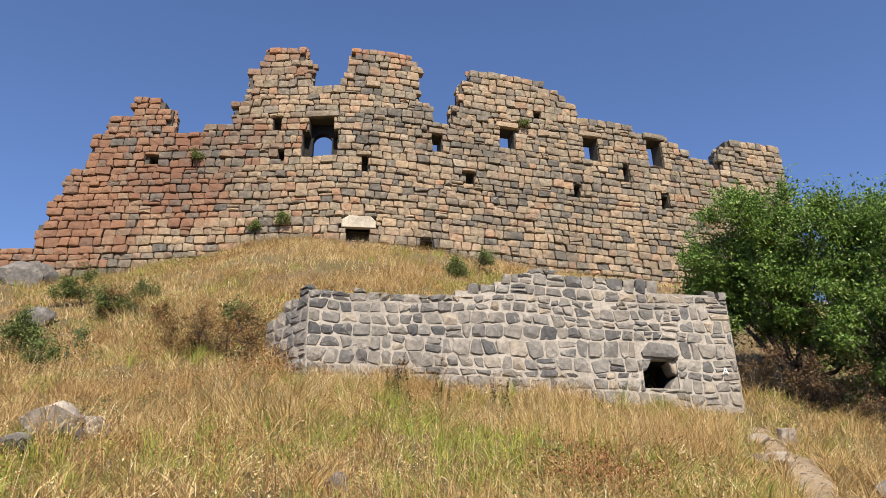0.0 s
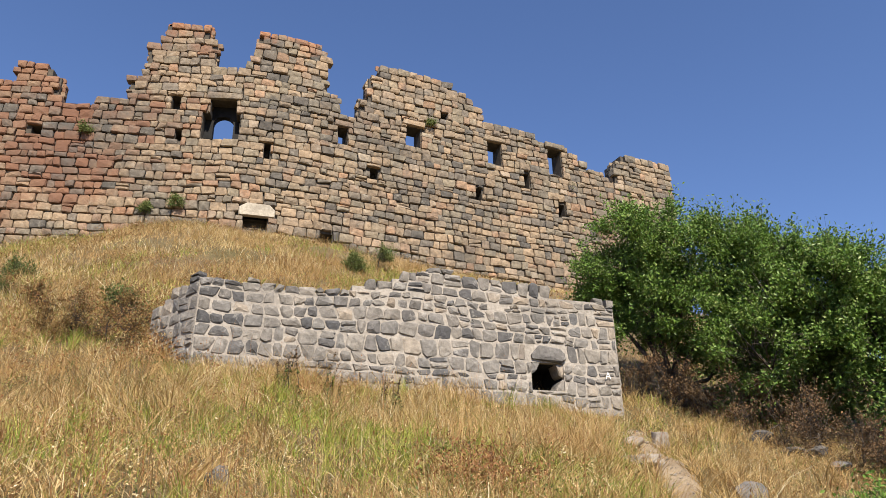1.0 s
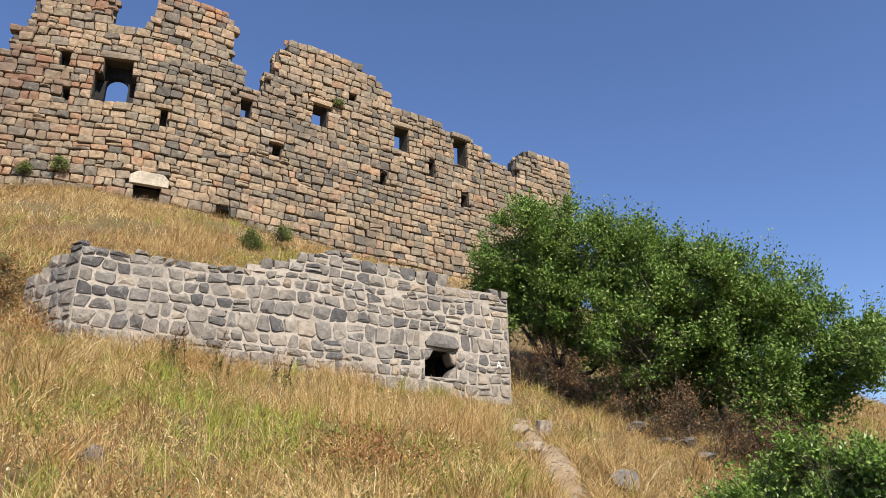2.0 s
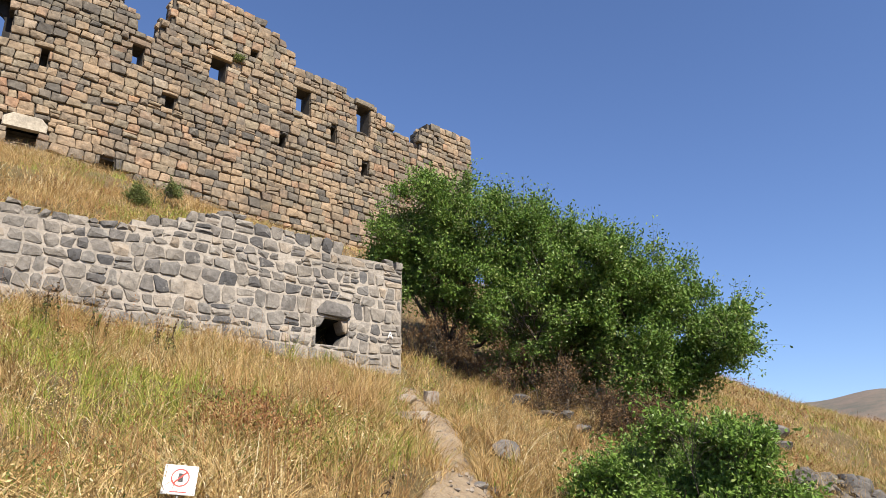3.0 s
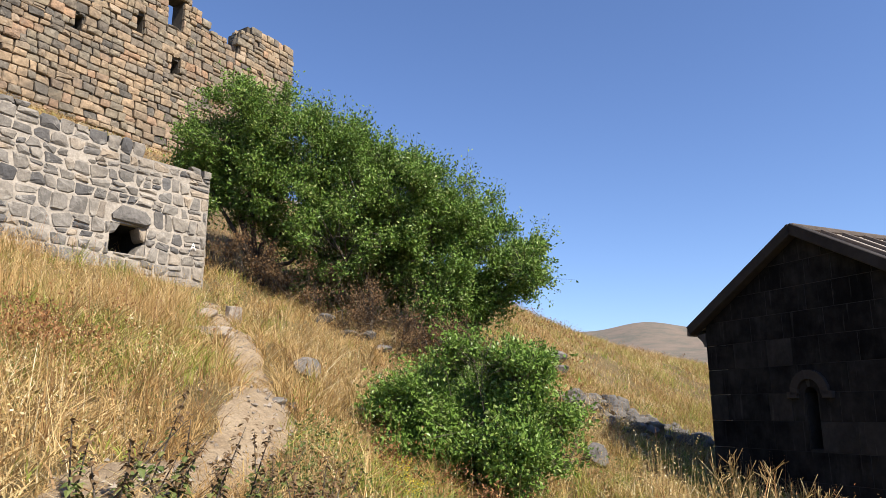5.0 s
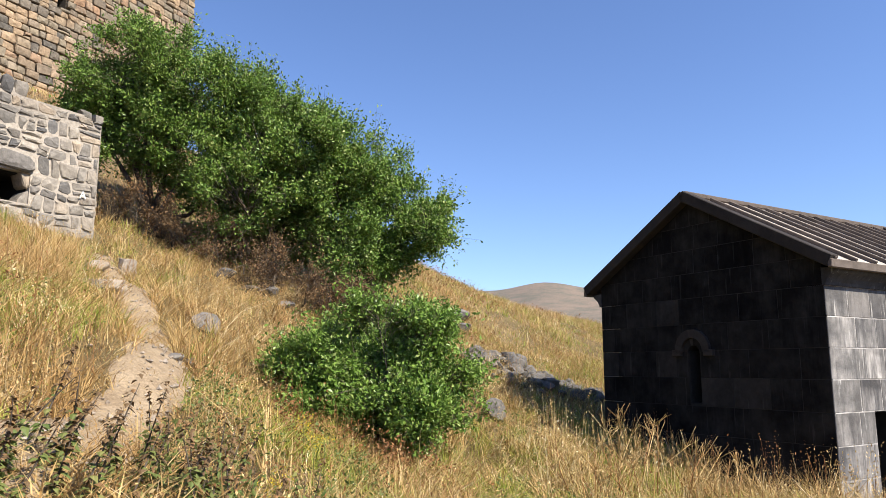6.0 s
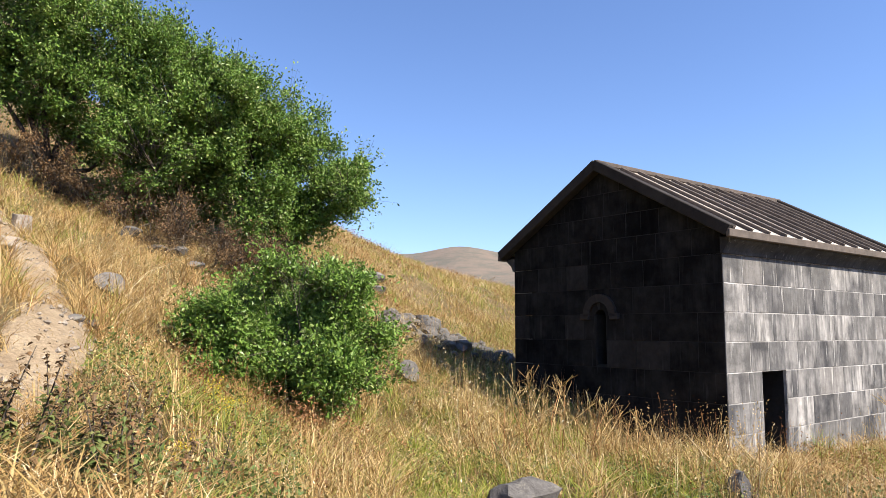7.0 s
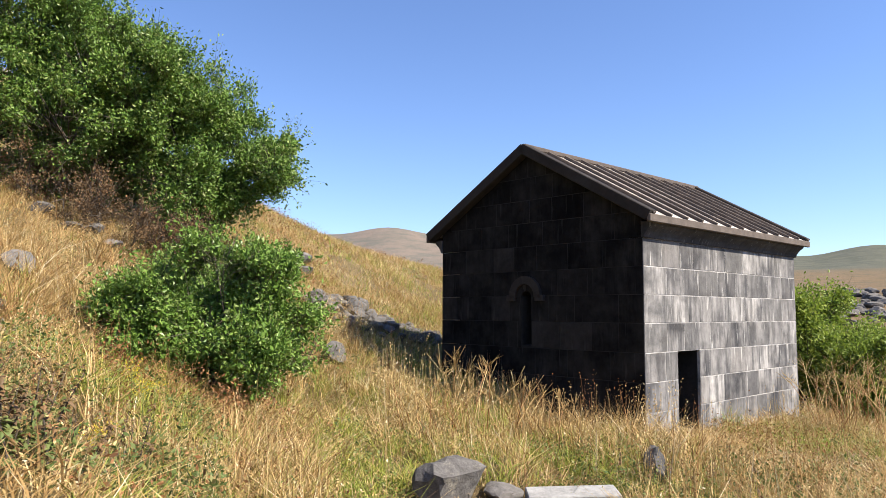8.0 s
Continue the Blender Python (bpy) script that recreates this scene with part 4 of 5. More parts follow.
def ashlar_wall(length, courses, place, holes, roofed=False, low=0.5, high=1.05, material=None):
    for z0, z1 in zip(courses, courses[1:]):
        x = 0.0
        while x < length - 0.01:
            w = rng.uniform(low, high)
            if length - (x + w) < 0.32:
                w = length - x
            spans = [(x, x + w)]
            for a, b, lo, hi in holes:
                if z0 < hi - 0.02 and z1 > lo + 0.02:
                    spans = [p for s0, s1 in spans for p in ((s0, min(s1, a)), (max(s0, b), s1)) if p[1] - p[0] > 0.04]
            for s0, s1 in spans:
                g = 0.008 if material is M_LIMED else 0.005
                poly = [(s0 + g, z0 + g), (s1 - g, z0 + g), (s1 - g, z1 - g), (s0 + g, z1 - g)]
                if roofed:
                    poly = clip(poly, -PITCH, 1, RIDGE - 0.13 - PITCH * CH_W / 2)
                    poly = clip(poly, PITCH, 1, RIDGE - 0.13 + PITCH * CH_W / 2) if poly else poly
                ashlar(poly, place, chapel, material or M_ASHLAR)
            x += w


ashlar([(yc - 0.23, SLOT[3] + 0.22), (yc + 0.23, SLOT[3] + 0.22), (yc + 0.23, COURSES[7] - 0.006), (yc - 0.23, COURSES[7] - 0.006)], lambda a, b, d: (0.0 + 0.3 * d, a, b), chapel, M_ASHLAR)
# door side gets the lighter sunlit stone, the other walls the shade-darkened one
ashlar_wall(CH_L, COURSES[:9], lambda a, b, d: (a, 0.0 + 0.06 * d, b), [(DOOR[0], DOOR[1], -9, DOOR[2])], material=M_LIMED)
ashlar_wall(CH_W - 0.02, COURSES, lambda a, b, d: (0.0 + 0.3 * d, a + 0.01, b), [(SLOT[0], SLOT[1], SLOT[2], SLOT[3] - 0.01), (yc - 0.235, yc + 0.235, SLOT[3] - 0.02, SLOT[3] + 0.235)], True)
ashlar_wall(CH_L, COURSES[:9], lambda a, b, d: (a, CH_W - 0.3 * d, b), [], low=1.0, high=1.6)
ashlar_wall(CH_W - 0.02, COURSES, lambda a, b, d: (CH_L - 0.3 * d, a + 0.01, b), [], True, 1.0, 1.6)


# ---- trees and shrubs ----
def leaf_cloud(name, blobs, shoots, leaves, size, seed, reach=0.45, up=0.55, shell=0.42):
    """A crown of many small leaves on short shoots, filling uneven clumps and leaving gaps between them."""
    g = np.random.default_rng(seed)
    size_of = np.array([r for _, r in blobs])
    share = size_of**2 / (size_of**2).sum()
    pick = g.choice(len(blobs), shoots, p=share)
    centre = np.array([c for c, _ in blobs])[pick]
    way = g.normal(size=(shoots, 3))
    way /= np.linalg.norm(way, axis=1)[:, None]
    lump = 0.86 + 0.2 * np.sin(way[:, 0] * 5 + pick) * np.sin(way[:, 1] * 5 + 2 * pick) + 0.16 * np.sin(way[:, 2] * 9 + pick + way[:, 0] * 7)
    rad = size_of[pick] * lump * (1 - shell * g.random(shoots) ** 1.5) * (0.85 + 0.25 * g.random(shoots))
    start = centre + way * rad[:, None] * (1.0, 1.0, 0.92)
    # most shoots gather in tufts, with shaded gaps between the tufts
    tufts = max(6, shoots // 36)
    mine = g.integers(0, tufts, shoots)
    loose = g.random(shoots) < 0.10
    spread = 0.085 * size_of.mean() + 0.035
    start = np.where(loose[:, None], start, start[mine] + g.normal(0, spread, (shoots, 3)) * (1.0, 1.0, 0.7))
    way = np.where(loose[:, None], way, way[mine])
    # thin the crown in patches, so that the sky and the limbs show through
    patch = np.sin(start[:, 0] * 3.1 + seed) + np.sin(start[:, 1] * 2.7 + 2 * seed) + np.sin(start[:, 2] * 3.7 + 3 * seed)
    keep = patch + g.normal(0, 0.4, shoots) > -1.05
    start, way = start[keep], way[keep]
    n = len(start)
    grow = way * 0.55 + g.normal(0, 0.35, (n, 3)) + (0, 0, up)
    grow /= np.linalg.norm(grow, axis=1)[:, None]
    length = reach * (0.3 + g.random(n) ** 3 * 1.5)
    t = g.random((n, leaves))
    base = start[:, None] + grow[:, None] * (t * length[:, None])[..., None] + g.normal(0, size * 0.8, (n, leaves, 3))
    out = grow[:, None] * 0.5 + g.normal(0, 0.75, (n, leaves, 3))
    out /= np.linalg.norm(out, axis=2)[..., None]
    side = np.cross(out, g.normal(size=(n, leaves, 3)))
    side /= np.linalg.norm(side, axis=2)[..., None] + 1e-9
    long = (size * (0.6 + 0.8 * g.random((n, leaves))))[..., None]
    base, out, side, long = base.reshape(-1, 3), out.reshape(-1, 3), side.reshape(-1, 3), long.reshape(-1, 1)
    bend = np.cross(out, side) * long * 0.12
    v = np.stack([base, base + out * long * 0.5 + side * long * 0.27 - bend, base + out * long, base + out * long * 0.5 - side * long * 0.27 - bend], 1)
    f = np.arange(len(base) * 4).reshape(-1, 4)
    # a thin twig carries each shoot
    tip = start + grow * length[:, None]
    root = start - (grow + way * 0.6) * length[:, None] * 0.5
    w = np.cross(grow, g.normal(size=(n, 3)))
    w = w / (np.linalg.norm(w, axis=1)[:, None] + 1e-9) * size * 0.055
    twigs = np.stack([root - w, root + w, tip + w * 0.4, tip - w * 0.4], 1)
    return fast_mesh(name, v.reshape(-1, 3), f), fast_mesh("twig_work", twigs.reshape(-1, 3), np.arange(n * 4).reshape(-1, 4))


def limbs(base, blobs, rng, girth):
    """Trunk and limbs that fork towards each clump of the crown."""
    trunk, made, thin = bmesh.new(), [], bmesh.new()
    low = min(c[2] - r for c, r in blobs)
    fork = Vector((rng.uniform(-0.1, 0.1), rng.uniform(-0.1, 0.1), max(0.5, low + 0.25)))
    add_tube(trunk, [(0, 0, -0.4), (0.03, 0.02, 0.15), fork * 0.6, fork], [girth * 1.5, girth * 1.1, girth * 0.95, girth * 0.8], 9)
    for c, r in blobs:
        bm = bmesh.new()
        end = Vector(c)
        bow = fork.lerp(end, 0.5) + Vector((rng.uniform(-0.3, 0.3), rng.uniform(-0.3, 0.3), rng.uniform(-0.25, 0.15)))
        start = fork * rng.uniform(0.55, 1.0)
        add_tube(bm, [start, start.lerp(bow, 0.5), bow, end], [girth * 0.5, girth * 0.42, girth * 0.3, girth * 0.12], 6)
        for _ in range(5):
            tip = end + Vector((rng.gauss(0, 1), rng.gauss(0, 1), rng.gauss(0.3, 0.8))).normalized() * r * 0.9
            add_tube(thin, [bow.lerp(end, rng.uniform(0.2, 0.9)), end.lerp(tip, 0.4) + Vector((0, 0, -0.05)), tip], [girth * 0.16, girth * 0.11, 0.004], 4)
        made.append(bm)
    return trunk, made, thin


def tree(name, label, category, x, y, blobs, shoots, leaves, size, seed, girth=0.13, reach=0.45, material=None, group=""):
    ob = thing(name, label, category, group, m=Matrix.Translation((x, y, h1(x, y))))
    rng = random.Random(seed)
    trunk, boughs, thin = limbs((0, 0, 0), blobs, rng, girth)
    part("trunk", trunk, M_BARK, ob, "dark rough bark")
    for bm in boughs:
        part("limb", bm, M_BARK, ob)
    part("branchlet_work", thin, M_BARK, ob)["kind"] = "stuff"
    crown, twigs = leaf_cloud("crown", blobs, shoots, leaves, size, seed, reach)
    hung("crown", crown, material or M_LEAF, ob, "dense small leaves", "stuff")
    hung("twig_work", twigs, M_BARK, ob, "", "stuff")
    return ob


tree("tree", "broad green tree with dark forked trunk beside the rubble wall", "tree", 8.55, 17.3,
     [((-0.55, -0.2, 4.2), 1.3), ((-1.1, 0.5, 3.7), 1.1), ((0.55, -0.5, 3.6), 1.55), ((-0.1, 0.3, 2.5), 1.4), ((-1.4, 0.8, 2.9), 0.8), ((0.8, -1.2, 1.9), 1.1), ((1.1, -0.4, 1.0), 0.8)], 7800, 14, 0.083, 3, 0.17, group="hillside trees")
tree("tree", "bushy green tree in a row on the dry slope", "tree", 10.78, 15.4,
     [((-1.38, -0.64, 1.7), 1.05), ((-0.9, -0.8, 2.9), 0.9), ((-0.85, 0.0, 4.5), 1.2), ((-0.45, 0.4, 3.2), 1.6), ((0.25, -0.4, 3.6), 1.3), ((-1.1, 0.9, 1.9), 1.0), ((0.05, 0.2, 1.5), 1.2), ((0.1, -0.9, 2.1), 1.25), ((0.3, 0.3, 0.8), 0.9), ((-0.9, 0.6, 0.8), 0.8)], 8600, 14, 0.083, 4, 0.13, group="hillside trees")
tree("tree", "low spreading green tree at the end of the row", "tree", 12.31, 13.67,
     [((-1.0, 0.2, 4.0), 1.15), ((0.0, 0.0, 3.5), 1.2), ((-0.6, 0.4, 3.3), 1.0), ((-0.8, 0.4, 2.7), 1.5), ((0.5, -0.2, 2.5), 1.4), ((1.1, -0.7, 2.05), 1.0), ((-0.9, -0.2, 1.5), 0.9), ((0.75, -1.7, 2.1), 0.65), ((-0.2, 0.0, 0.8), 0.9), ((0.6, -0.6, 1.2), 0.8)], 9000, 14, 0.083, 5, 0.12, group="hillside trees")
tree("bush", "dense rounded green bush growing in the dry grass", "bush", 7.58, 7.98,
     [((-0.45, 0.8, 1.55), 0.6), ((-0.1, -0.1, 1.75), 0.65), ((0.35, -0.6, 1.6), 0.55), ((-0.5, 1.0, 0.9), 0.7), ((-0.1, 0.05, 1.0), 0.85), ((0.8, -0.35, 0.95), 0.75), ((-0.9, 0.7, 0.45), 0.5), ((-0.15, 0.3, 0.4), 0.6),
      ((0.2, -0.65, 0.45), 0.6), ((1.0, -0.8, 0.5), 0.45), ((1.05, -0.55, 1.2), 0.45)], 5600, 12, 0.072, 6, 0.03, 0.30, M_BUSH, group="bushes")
for n, (az, d, tall, wide, seed) in enumerate([(44.0, 14.2, 0.9, 0.5, 31), (41.0, 13.4, 0.8, 0.5, 32), (46.5, 16.6, 0.9, 0.5, 33), (40.6, 12.4, 1.1, 0.55, 35), (43.0, 12.6, 1.0, 0.5, 37)]):
    x, y = polar(az, d)
    tree("bush", "low green shrub under the trees", "bush", x, y, [((0, 0, tall * 0.6), wide * 0.8), ((0.5, -0.3, tall * 0.45), wide * 0.7), ((-0.5, 0.3, tall * 0.5), wide * 0.7)], 800, 12, 0.06, seed, 0.035, 0.3, M_BUSH, group="bushes")
for az, d, top, wide, seed in [(86.9, 26.0, 4.4, 1.5, 41), (88.4, 28.0, 4.9, 1.8, 42), (90.6, 29.0, 3.9, 1.8, 46), (92.5, 29.0, 2.9, 1.8, 43), (90.2, 24.0, 2.7, 1.6, 44), (92.4, 24.0, 2.1, 1.5, 47), (95.0, 27.0, 2.6, 1.8, 45)]:
    x, y = polar(az, d)
    tree("shrub", "tall leafy green shrub in the gully beyond the chapel", "shrub", x, y,
         [((0, 0, top * 0.75), wide * 0.7), ((0.8, 0.3, top * 0.5), wide * 0.75), ((-0.8, -0.2, top * 0.5), wide * 0.75), ((0.2, -0.8, top * 0.25), wide * 0.7)], 2000, 11, 0.12, seed, 0.07, 0.5, M_GULLY, group="gully shrubs")
for az, d, s, seed in [(-28.0, 23.0, 1.05, 51), (-26.2, 20.5, 0.8, 52), (-28.4, 16.6, 0.9, 53), (-31.3, 18.6, 0.8, 54), (-23.6, 22.5, 0.45, 55), (3.0, 26.6, 0.75, 56), (1.2, 25.6, 0.5, 57), (-16.5, 17.8, 0.5, 58)]:
    x, y = polar(az, d)
    tree("weed_shrub", "small ragged green shrub among dry grass", "shrub", x, y, [((0, 0, s * 0.75), s * 0.5), ((s * 0.4, 0, s * 0.5), s * 0.4), ((-s * 0.45, 0.1, s * 0.45), s * 0.4)], 330, 10, 0.065, seed, 0.02, 0.3, M_WEED, "weed shrubs")

for az, d, s, seed in [(-17.3, 15.4, 0.8, 81), (-19.5, 16.0, 0.9, 82), (-16.2, 16.6, 0.7, 83), (-25.2, 20.4, 0.85, 84), (-22.0, 19.0, 0.6, 85), ]:
    x, y = polar(az, d)
    tree("bramble", "brown drying bramble thicket in the grass", "shrub", x, y, [((0, 0, s * 0.6), s * 0.5), ((s * 0.5, 0, s * 0.4), s * 0.45), ((-s * 0.5, 0.1, s * 0.4), s * 0.45)], 420, 9, 0.05, seed, 0.015, 0.35, M_BROWN, "brambles")

# undergrowth with the trees' shade put into its dark colour
for az, d, s, seed in [(25.2, 18.4, 1.0, 91), (27.6, 18.2, 1.1, 92), (30.5, 17.8, 1.2, 86), (33.0, 17.2, 1.2, 87), (35.2, 16.9, 1.2, 88), (37.6, 16.7, 1.2, 93), (39.8, 16.6, 1.1, 89), (42.4, 16.6, 1.0, 90)]:
    x, y = polar(az, d)
    tree("thicket", "thicket of dead twigs, darkened for the shade under the trees", "shrub", x, y, [((0, 0, s * 0.6), s * 0.55), ((s * 0.5, 0, s * 0.4), s * 0.5), ((-s * 0.5, 0.1, s * 0.4), s * 0.5)], 430, 6, 0.055, seed, 0.02, 0.45, M_THICKET, "thickets")


# ---- rocks ----
def rock_mesh(seed, rough=0.35, flat=1.0):
    bm = bmesh.new()
    bmesh.ops.create_icosphere(bm, subdivisions=3, radius=0.5)
    g = random.Random(seed)
    off = Vector((g.uniform(0, 50), g.uniform(0, 50), g.uniform(0, 50)))
    cuts = [(Vector((g.gauss(0, 1), g.gauss(0, 1), g.gauss(0, 1))).normalized(), g.uniform(0.24, 0.42)) for _ in range(13)]
    for v in bm.verts:
        p = v.co.copy()
        for way, far in cuts:
            over = p.dot(way) - far
            if over > 0:
                p -= way * over * 0.97
        v.co = p * (1 + rough * 0.35 * noise.noise(p * 3 + off) + 0.10 * noise.noise(p * 7 + off) + 0.04 * noise.noise(p * 17 + off))
        v.co.z *= flat
    for f in bm.faces:
        f.smooth = True
    me = bpy.data.meshes.new("rock")
    bm.to_mesh(me)
    bm.free()
    me.set_sharp_from_angle(angle=radians(24))
    me.materials.append(M_ROCK)
    return me


ROCKS = [rock_mesh(s) for s in range(8)]
PALE_ROCKS = [rock_mesh(s) for s in range(20, 24)]
for me in PALE_ROCKS:
    me.materials[0] = M_PALE_ROCK


def rock(x, y, w, d, h, turn, pick, label, group="", sink=0.28, tilt=0.0):
    ob = new("rock", PALE_ROCKS[pick % 4] if "pale" in label else ROCKS[pick % 8])
    ob.matrix_world = pose(x, y, h1(x, y) + h * (0.5 - sink), tilt, tilt * 0.6, turn) @ Matrix.Diagonal((w, d, h, 1))
    return tagged(ob, label, "rock", group)


for az, d, w, dd, h, turn, pick, tilt in [(-28.6, 10.7, 0.75, 0.45, 0.42, 40, 0, 30), (-27.6, 10.9, 0.5, 0.4, 0.36, 10, 1, 14), (-26.6, 11.0, 0.62, 0.34, 0.28, 70, 2, 18), (-25.6, 11.0, 0.5, 0.4, 0.3, 40, 3, 8), (-27.2, 10.5, 0.34, 0.3, 0.22, 90, 4, 0),
                                          (-26.0, 11.4, 0.45, 0.3, 0.22, 15, 5, 12), (-24.8, 11.2, 0.42, 0.3, 0.2, 100, 3, 10), (-30.6, 9.9, 0.5, 0.4, 0.25, 0, 6, 0)]:
    tone = "broken pale grey boulder lying in dry grass" if pick in (0, 2, 3, 5) else "broken grey boulder lying in dry grass"
    rock(*polar(az, d), w * 1.2, dd * 1.2, h * 1.5, turn, pick, tone, "boulders in the grass", sink=0.08, tilt=tilt)
rock(*polar(-32.4, 31.0), 2.6, 1.6, 1.7, 10, 2, "large brown boulder at the castle's foot", tilt=8)
rock(*polar(-30.6, 31.5), 2.0, 1.6, 1.4, 60, 5, "large brown boulder at the castle's foot")
rock(*polar(-30.7, 21.4), 1.1, 0.8, 0.9, 40, 1, "grey boulder half hidden by shrubs")
rock(*polar(24.6, 14.6), 0.55, 0.5, 0.62, 20, 3, "upright pale rock beside the path", sink=0.3, tilt=12)
rock(*polar(22.9, 12.7), 0.85, 1.1, 0.30, 65, 7, "flat pale slab of rock on the path", sink=0.35)
rock(*polar(22.4, 13.8), 0.6, 0.7, 0.26, 15, 0, "flat pale slab of rock on the path", sink=0.35)
rock(*polar(30.3, 11.9), 0.52, 0.45, 0.44, 0, 4, "round grey rock beside the path", sink=0.2)
rock(*polar(28.2, 9.9), 0.30, 0.25, 0.16, 0, 6, "small stone on the path")
rock(*polar(29.4, 10.3), 0.34, 0.2, 0.2, 50, 1, "small stone on the path")
rock(*polar(-8.4, 8.8), 0.34, 0.3, 0.42, 0, 2, "small grey stone in the grass")
rock(*polar(52.4, 14.0), 0.50, 0.45, 0.55, 0, 4, "rounded grey rock beside the bush", sink=0.2)
rock(*polar(61.5, 7.9), 1.05, 0.85, 0.80, 200, 6, "smooth grey boulder at the foot of the slope", sink=0.36)
rock(*polar(65.3, 8.0), 0.75, 0.5, 0.22, 30, 5, "low broken stone beside the boulder")
rock(*polar(77.2, 8.9), 0.40, 0.35, 0.62, 0, 3, "upright mossy stone in the grass", sink=0.25)
rock(*polar(84.5, 8.4), 0.60, 0.5, 0.20, 0, 6, "flat pale stone lying in the grass")
rng = random.Random(77)
for n in range(130):
    t = rng.random()
    az, d = 50.2 + 9.6 * t + rng.gauss(0, 0.35), 17.2 + 1.9 * t + rng.gauss(0, 0.6)
    s = rng.uniform(0.16, 0.52) * (1.1 - 0.3 * abs(t - 0.5))
    rock(*polar(az, d), s * rng.uniform(0.8, 1.4), s, s * rng.uniform(0.6, 0.9), rng.uniform(0, 360), n, "rough grey stone of a fallen heap", "tumbled stone heap", sink=rng.uniform(0.05, 0.3), tilt=rng.uniform(-20, 20))
for az, d, s in [(48.6, 22.0, 0.7), (49.4, 22.6, 0.9), (50.0, 21.5, 0.6), (47.6, 21.2, 0.55), (31.5, 17.2, 0.55), (33.5, 16.8, 0.5), (36.0, 16.2, 0.45), (34.6, 16.9, 0.6)]:
    rock(*polar(az, d), s * 1.3, s, s * 0.6, az * 40, int(s * 50), "rough brown stone on the slope", "slope stones")
for n in range(60):
    t = rng.random()
    s = rng.uniform(0.7, 2.4)
    rock(*polar(89.3 + 4.5 * t, rng.uniform(108, 160)), s * 1.6, s * 1.2, s * 0.8, rng.uniform(0, 360), n, "dark brown crag on the gully's far side", "gully crags", sink=0.32)
bm = bmesh.new()
add_box(bm, (-0.48, -0.20, -0.25), (0.48, 0.20, 0.16), 0.012)
x, y = polar(70.9, 7.9)
me = bpy.data.meshes.new("stone_block")
bm.to_mesh(me)
bm.free()
ob = hung("stone_block", me, M_PALE_BLOCK)
ob.matrix_world = pose(x, y, h1(x, y) + 0.08, 2, -2, -62)
tagged(ob, "squared pale grey stone block lying in the grass", "block")

# ---- warning sign ----
sx, sy = polar(6.4, 6.3)
sz = 1.6 + 6.3 * math.tan(radians(1.45))
sign = thing("warning_sign", "small square white sign with a red ring on a short post", "sign", m=Matrix.Translation((sx, sy, sz - 0.02)) @ pose(0, 0, 0, -14, 5, -6) @ Matrix.Diagonal((0.82, 1, 0.82, 1)))
bm = bmesh.new()
add_box(bm, (-0.155, -0.006, -0.14), (0.155, 0.006, 0.14), 0.003)
part("panel", bm, M_SIGN, sign)
bm = bmesh.new()
for i in range(32):
    a0, a1 = 2 * math.pi * i / 32, 2 * math.pi * (i + 1) / 32
    add_prism(bm, [((r * math.cos(a), -0.010, 0.02 + r * math.sin(a)), (r * math.cos(a), -0.004, 0.02 + r * math.sin(a))) for r, a in ((0.074, a0), (0.085, a0), (0.085, a1), (0.074, a1))])
part("ring", bm, M_RED, sign, "red prohibition ring")
bm = bmesh.new()
add_box(bm, (-0.078, -0.012, -0.006), (0.078, -0.005, 0.006))
bm.transform(Matrix.Translation((0, 0, 0.02)) @ Matrix.Rotation(radians(-45), 4, "Y"))
part("slash", bm, M_RED, sign, "red diagonal bar")
bm = bmesh.new()
add_box(bm, (-0.020, -0.009, -0.022), (0.026, -0.004, 0.062), 0.002)
part("symbol", bm, M_INK, sign, "plain dark symbol")
bm = bmesh.new()
add_box(bm, (-0.08, -0.009, -0.118), (0.08, -0.004, -0.110))
part("line_of_writing", bm, M_RED, sign, "faint red bar of small writing")
for px in (-0.14, 0.14):
    for pz in (-0.125, 0.125):
        bm = bmesh.new()
        bmesh.ops.create_cone(bm, cap_ends=True, segments=10, radius1=0.007, radius2=0.006, depth=0.01, matrix=Matrix.Translation((px, -0.008, pz)) @ Matrix.Rotation(radians(90), 4, "X"))
        part("screw", bm, M_POST, sign)
bm = bmesh.new()
add_tube(bm, [(0, 0.022, -0.75), (0, 0.022, 0.12)], [0.016, 0.016], 8)
part("post", bm, M_POST, sign)


# ---- grasses ----
def free_ground(x, y, clear=1.0, low=False):
    """Where plants may stand: off the path, outside the walls and the chapel, below the castle; tall ones keep out of
    the camera's view of the sign, boulder and block.
    """
    ok = off_track(x, y) > clear
    cx, cy = x - 12.61, y - 3.05
    c, s = math.cos(radians(-17.66)), math.sin(radians(-17.66))
    lx, ly = cx * c + cy * s, -cx * s + cy * c
    ok &= ~((lx > -0.05) & (lx < CH_L + 0.05) & (ly > -0.05) & (ly < CH_W + 0.05))
    wx, wy = x - WALL_A.x, y - WALL_A.y
    ws, wn = wx * WALL_U.x + wy * WALL_U.y, -wx * WALL_U.y + wy * WALL_U.x
    ok &= ~((ws > -0.3) & (ws < WALL_LEN + 0.1) & (wn > -0.06) & (wn < 1.0))
    az, d = np.degrees(np.arctan2(x, y)), np.hypot(x, y)
    if not low:
        ok &= ~((np.abs(az - 6.4) < 2.4) & (d > 4.4) & (d < 6.35))
        ok &= ~((az > 58) & (az < 75) & (d > 5.0) & (d < 8.1))
    behind = y - np.interp(x, CASTLE_X, CASTLE_Y)
    return ok & ~((behind > -0.1) & (x > -24))


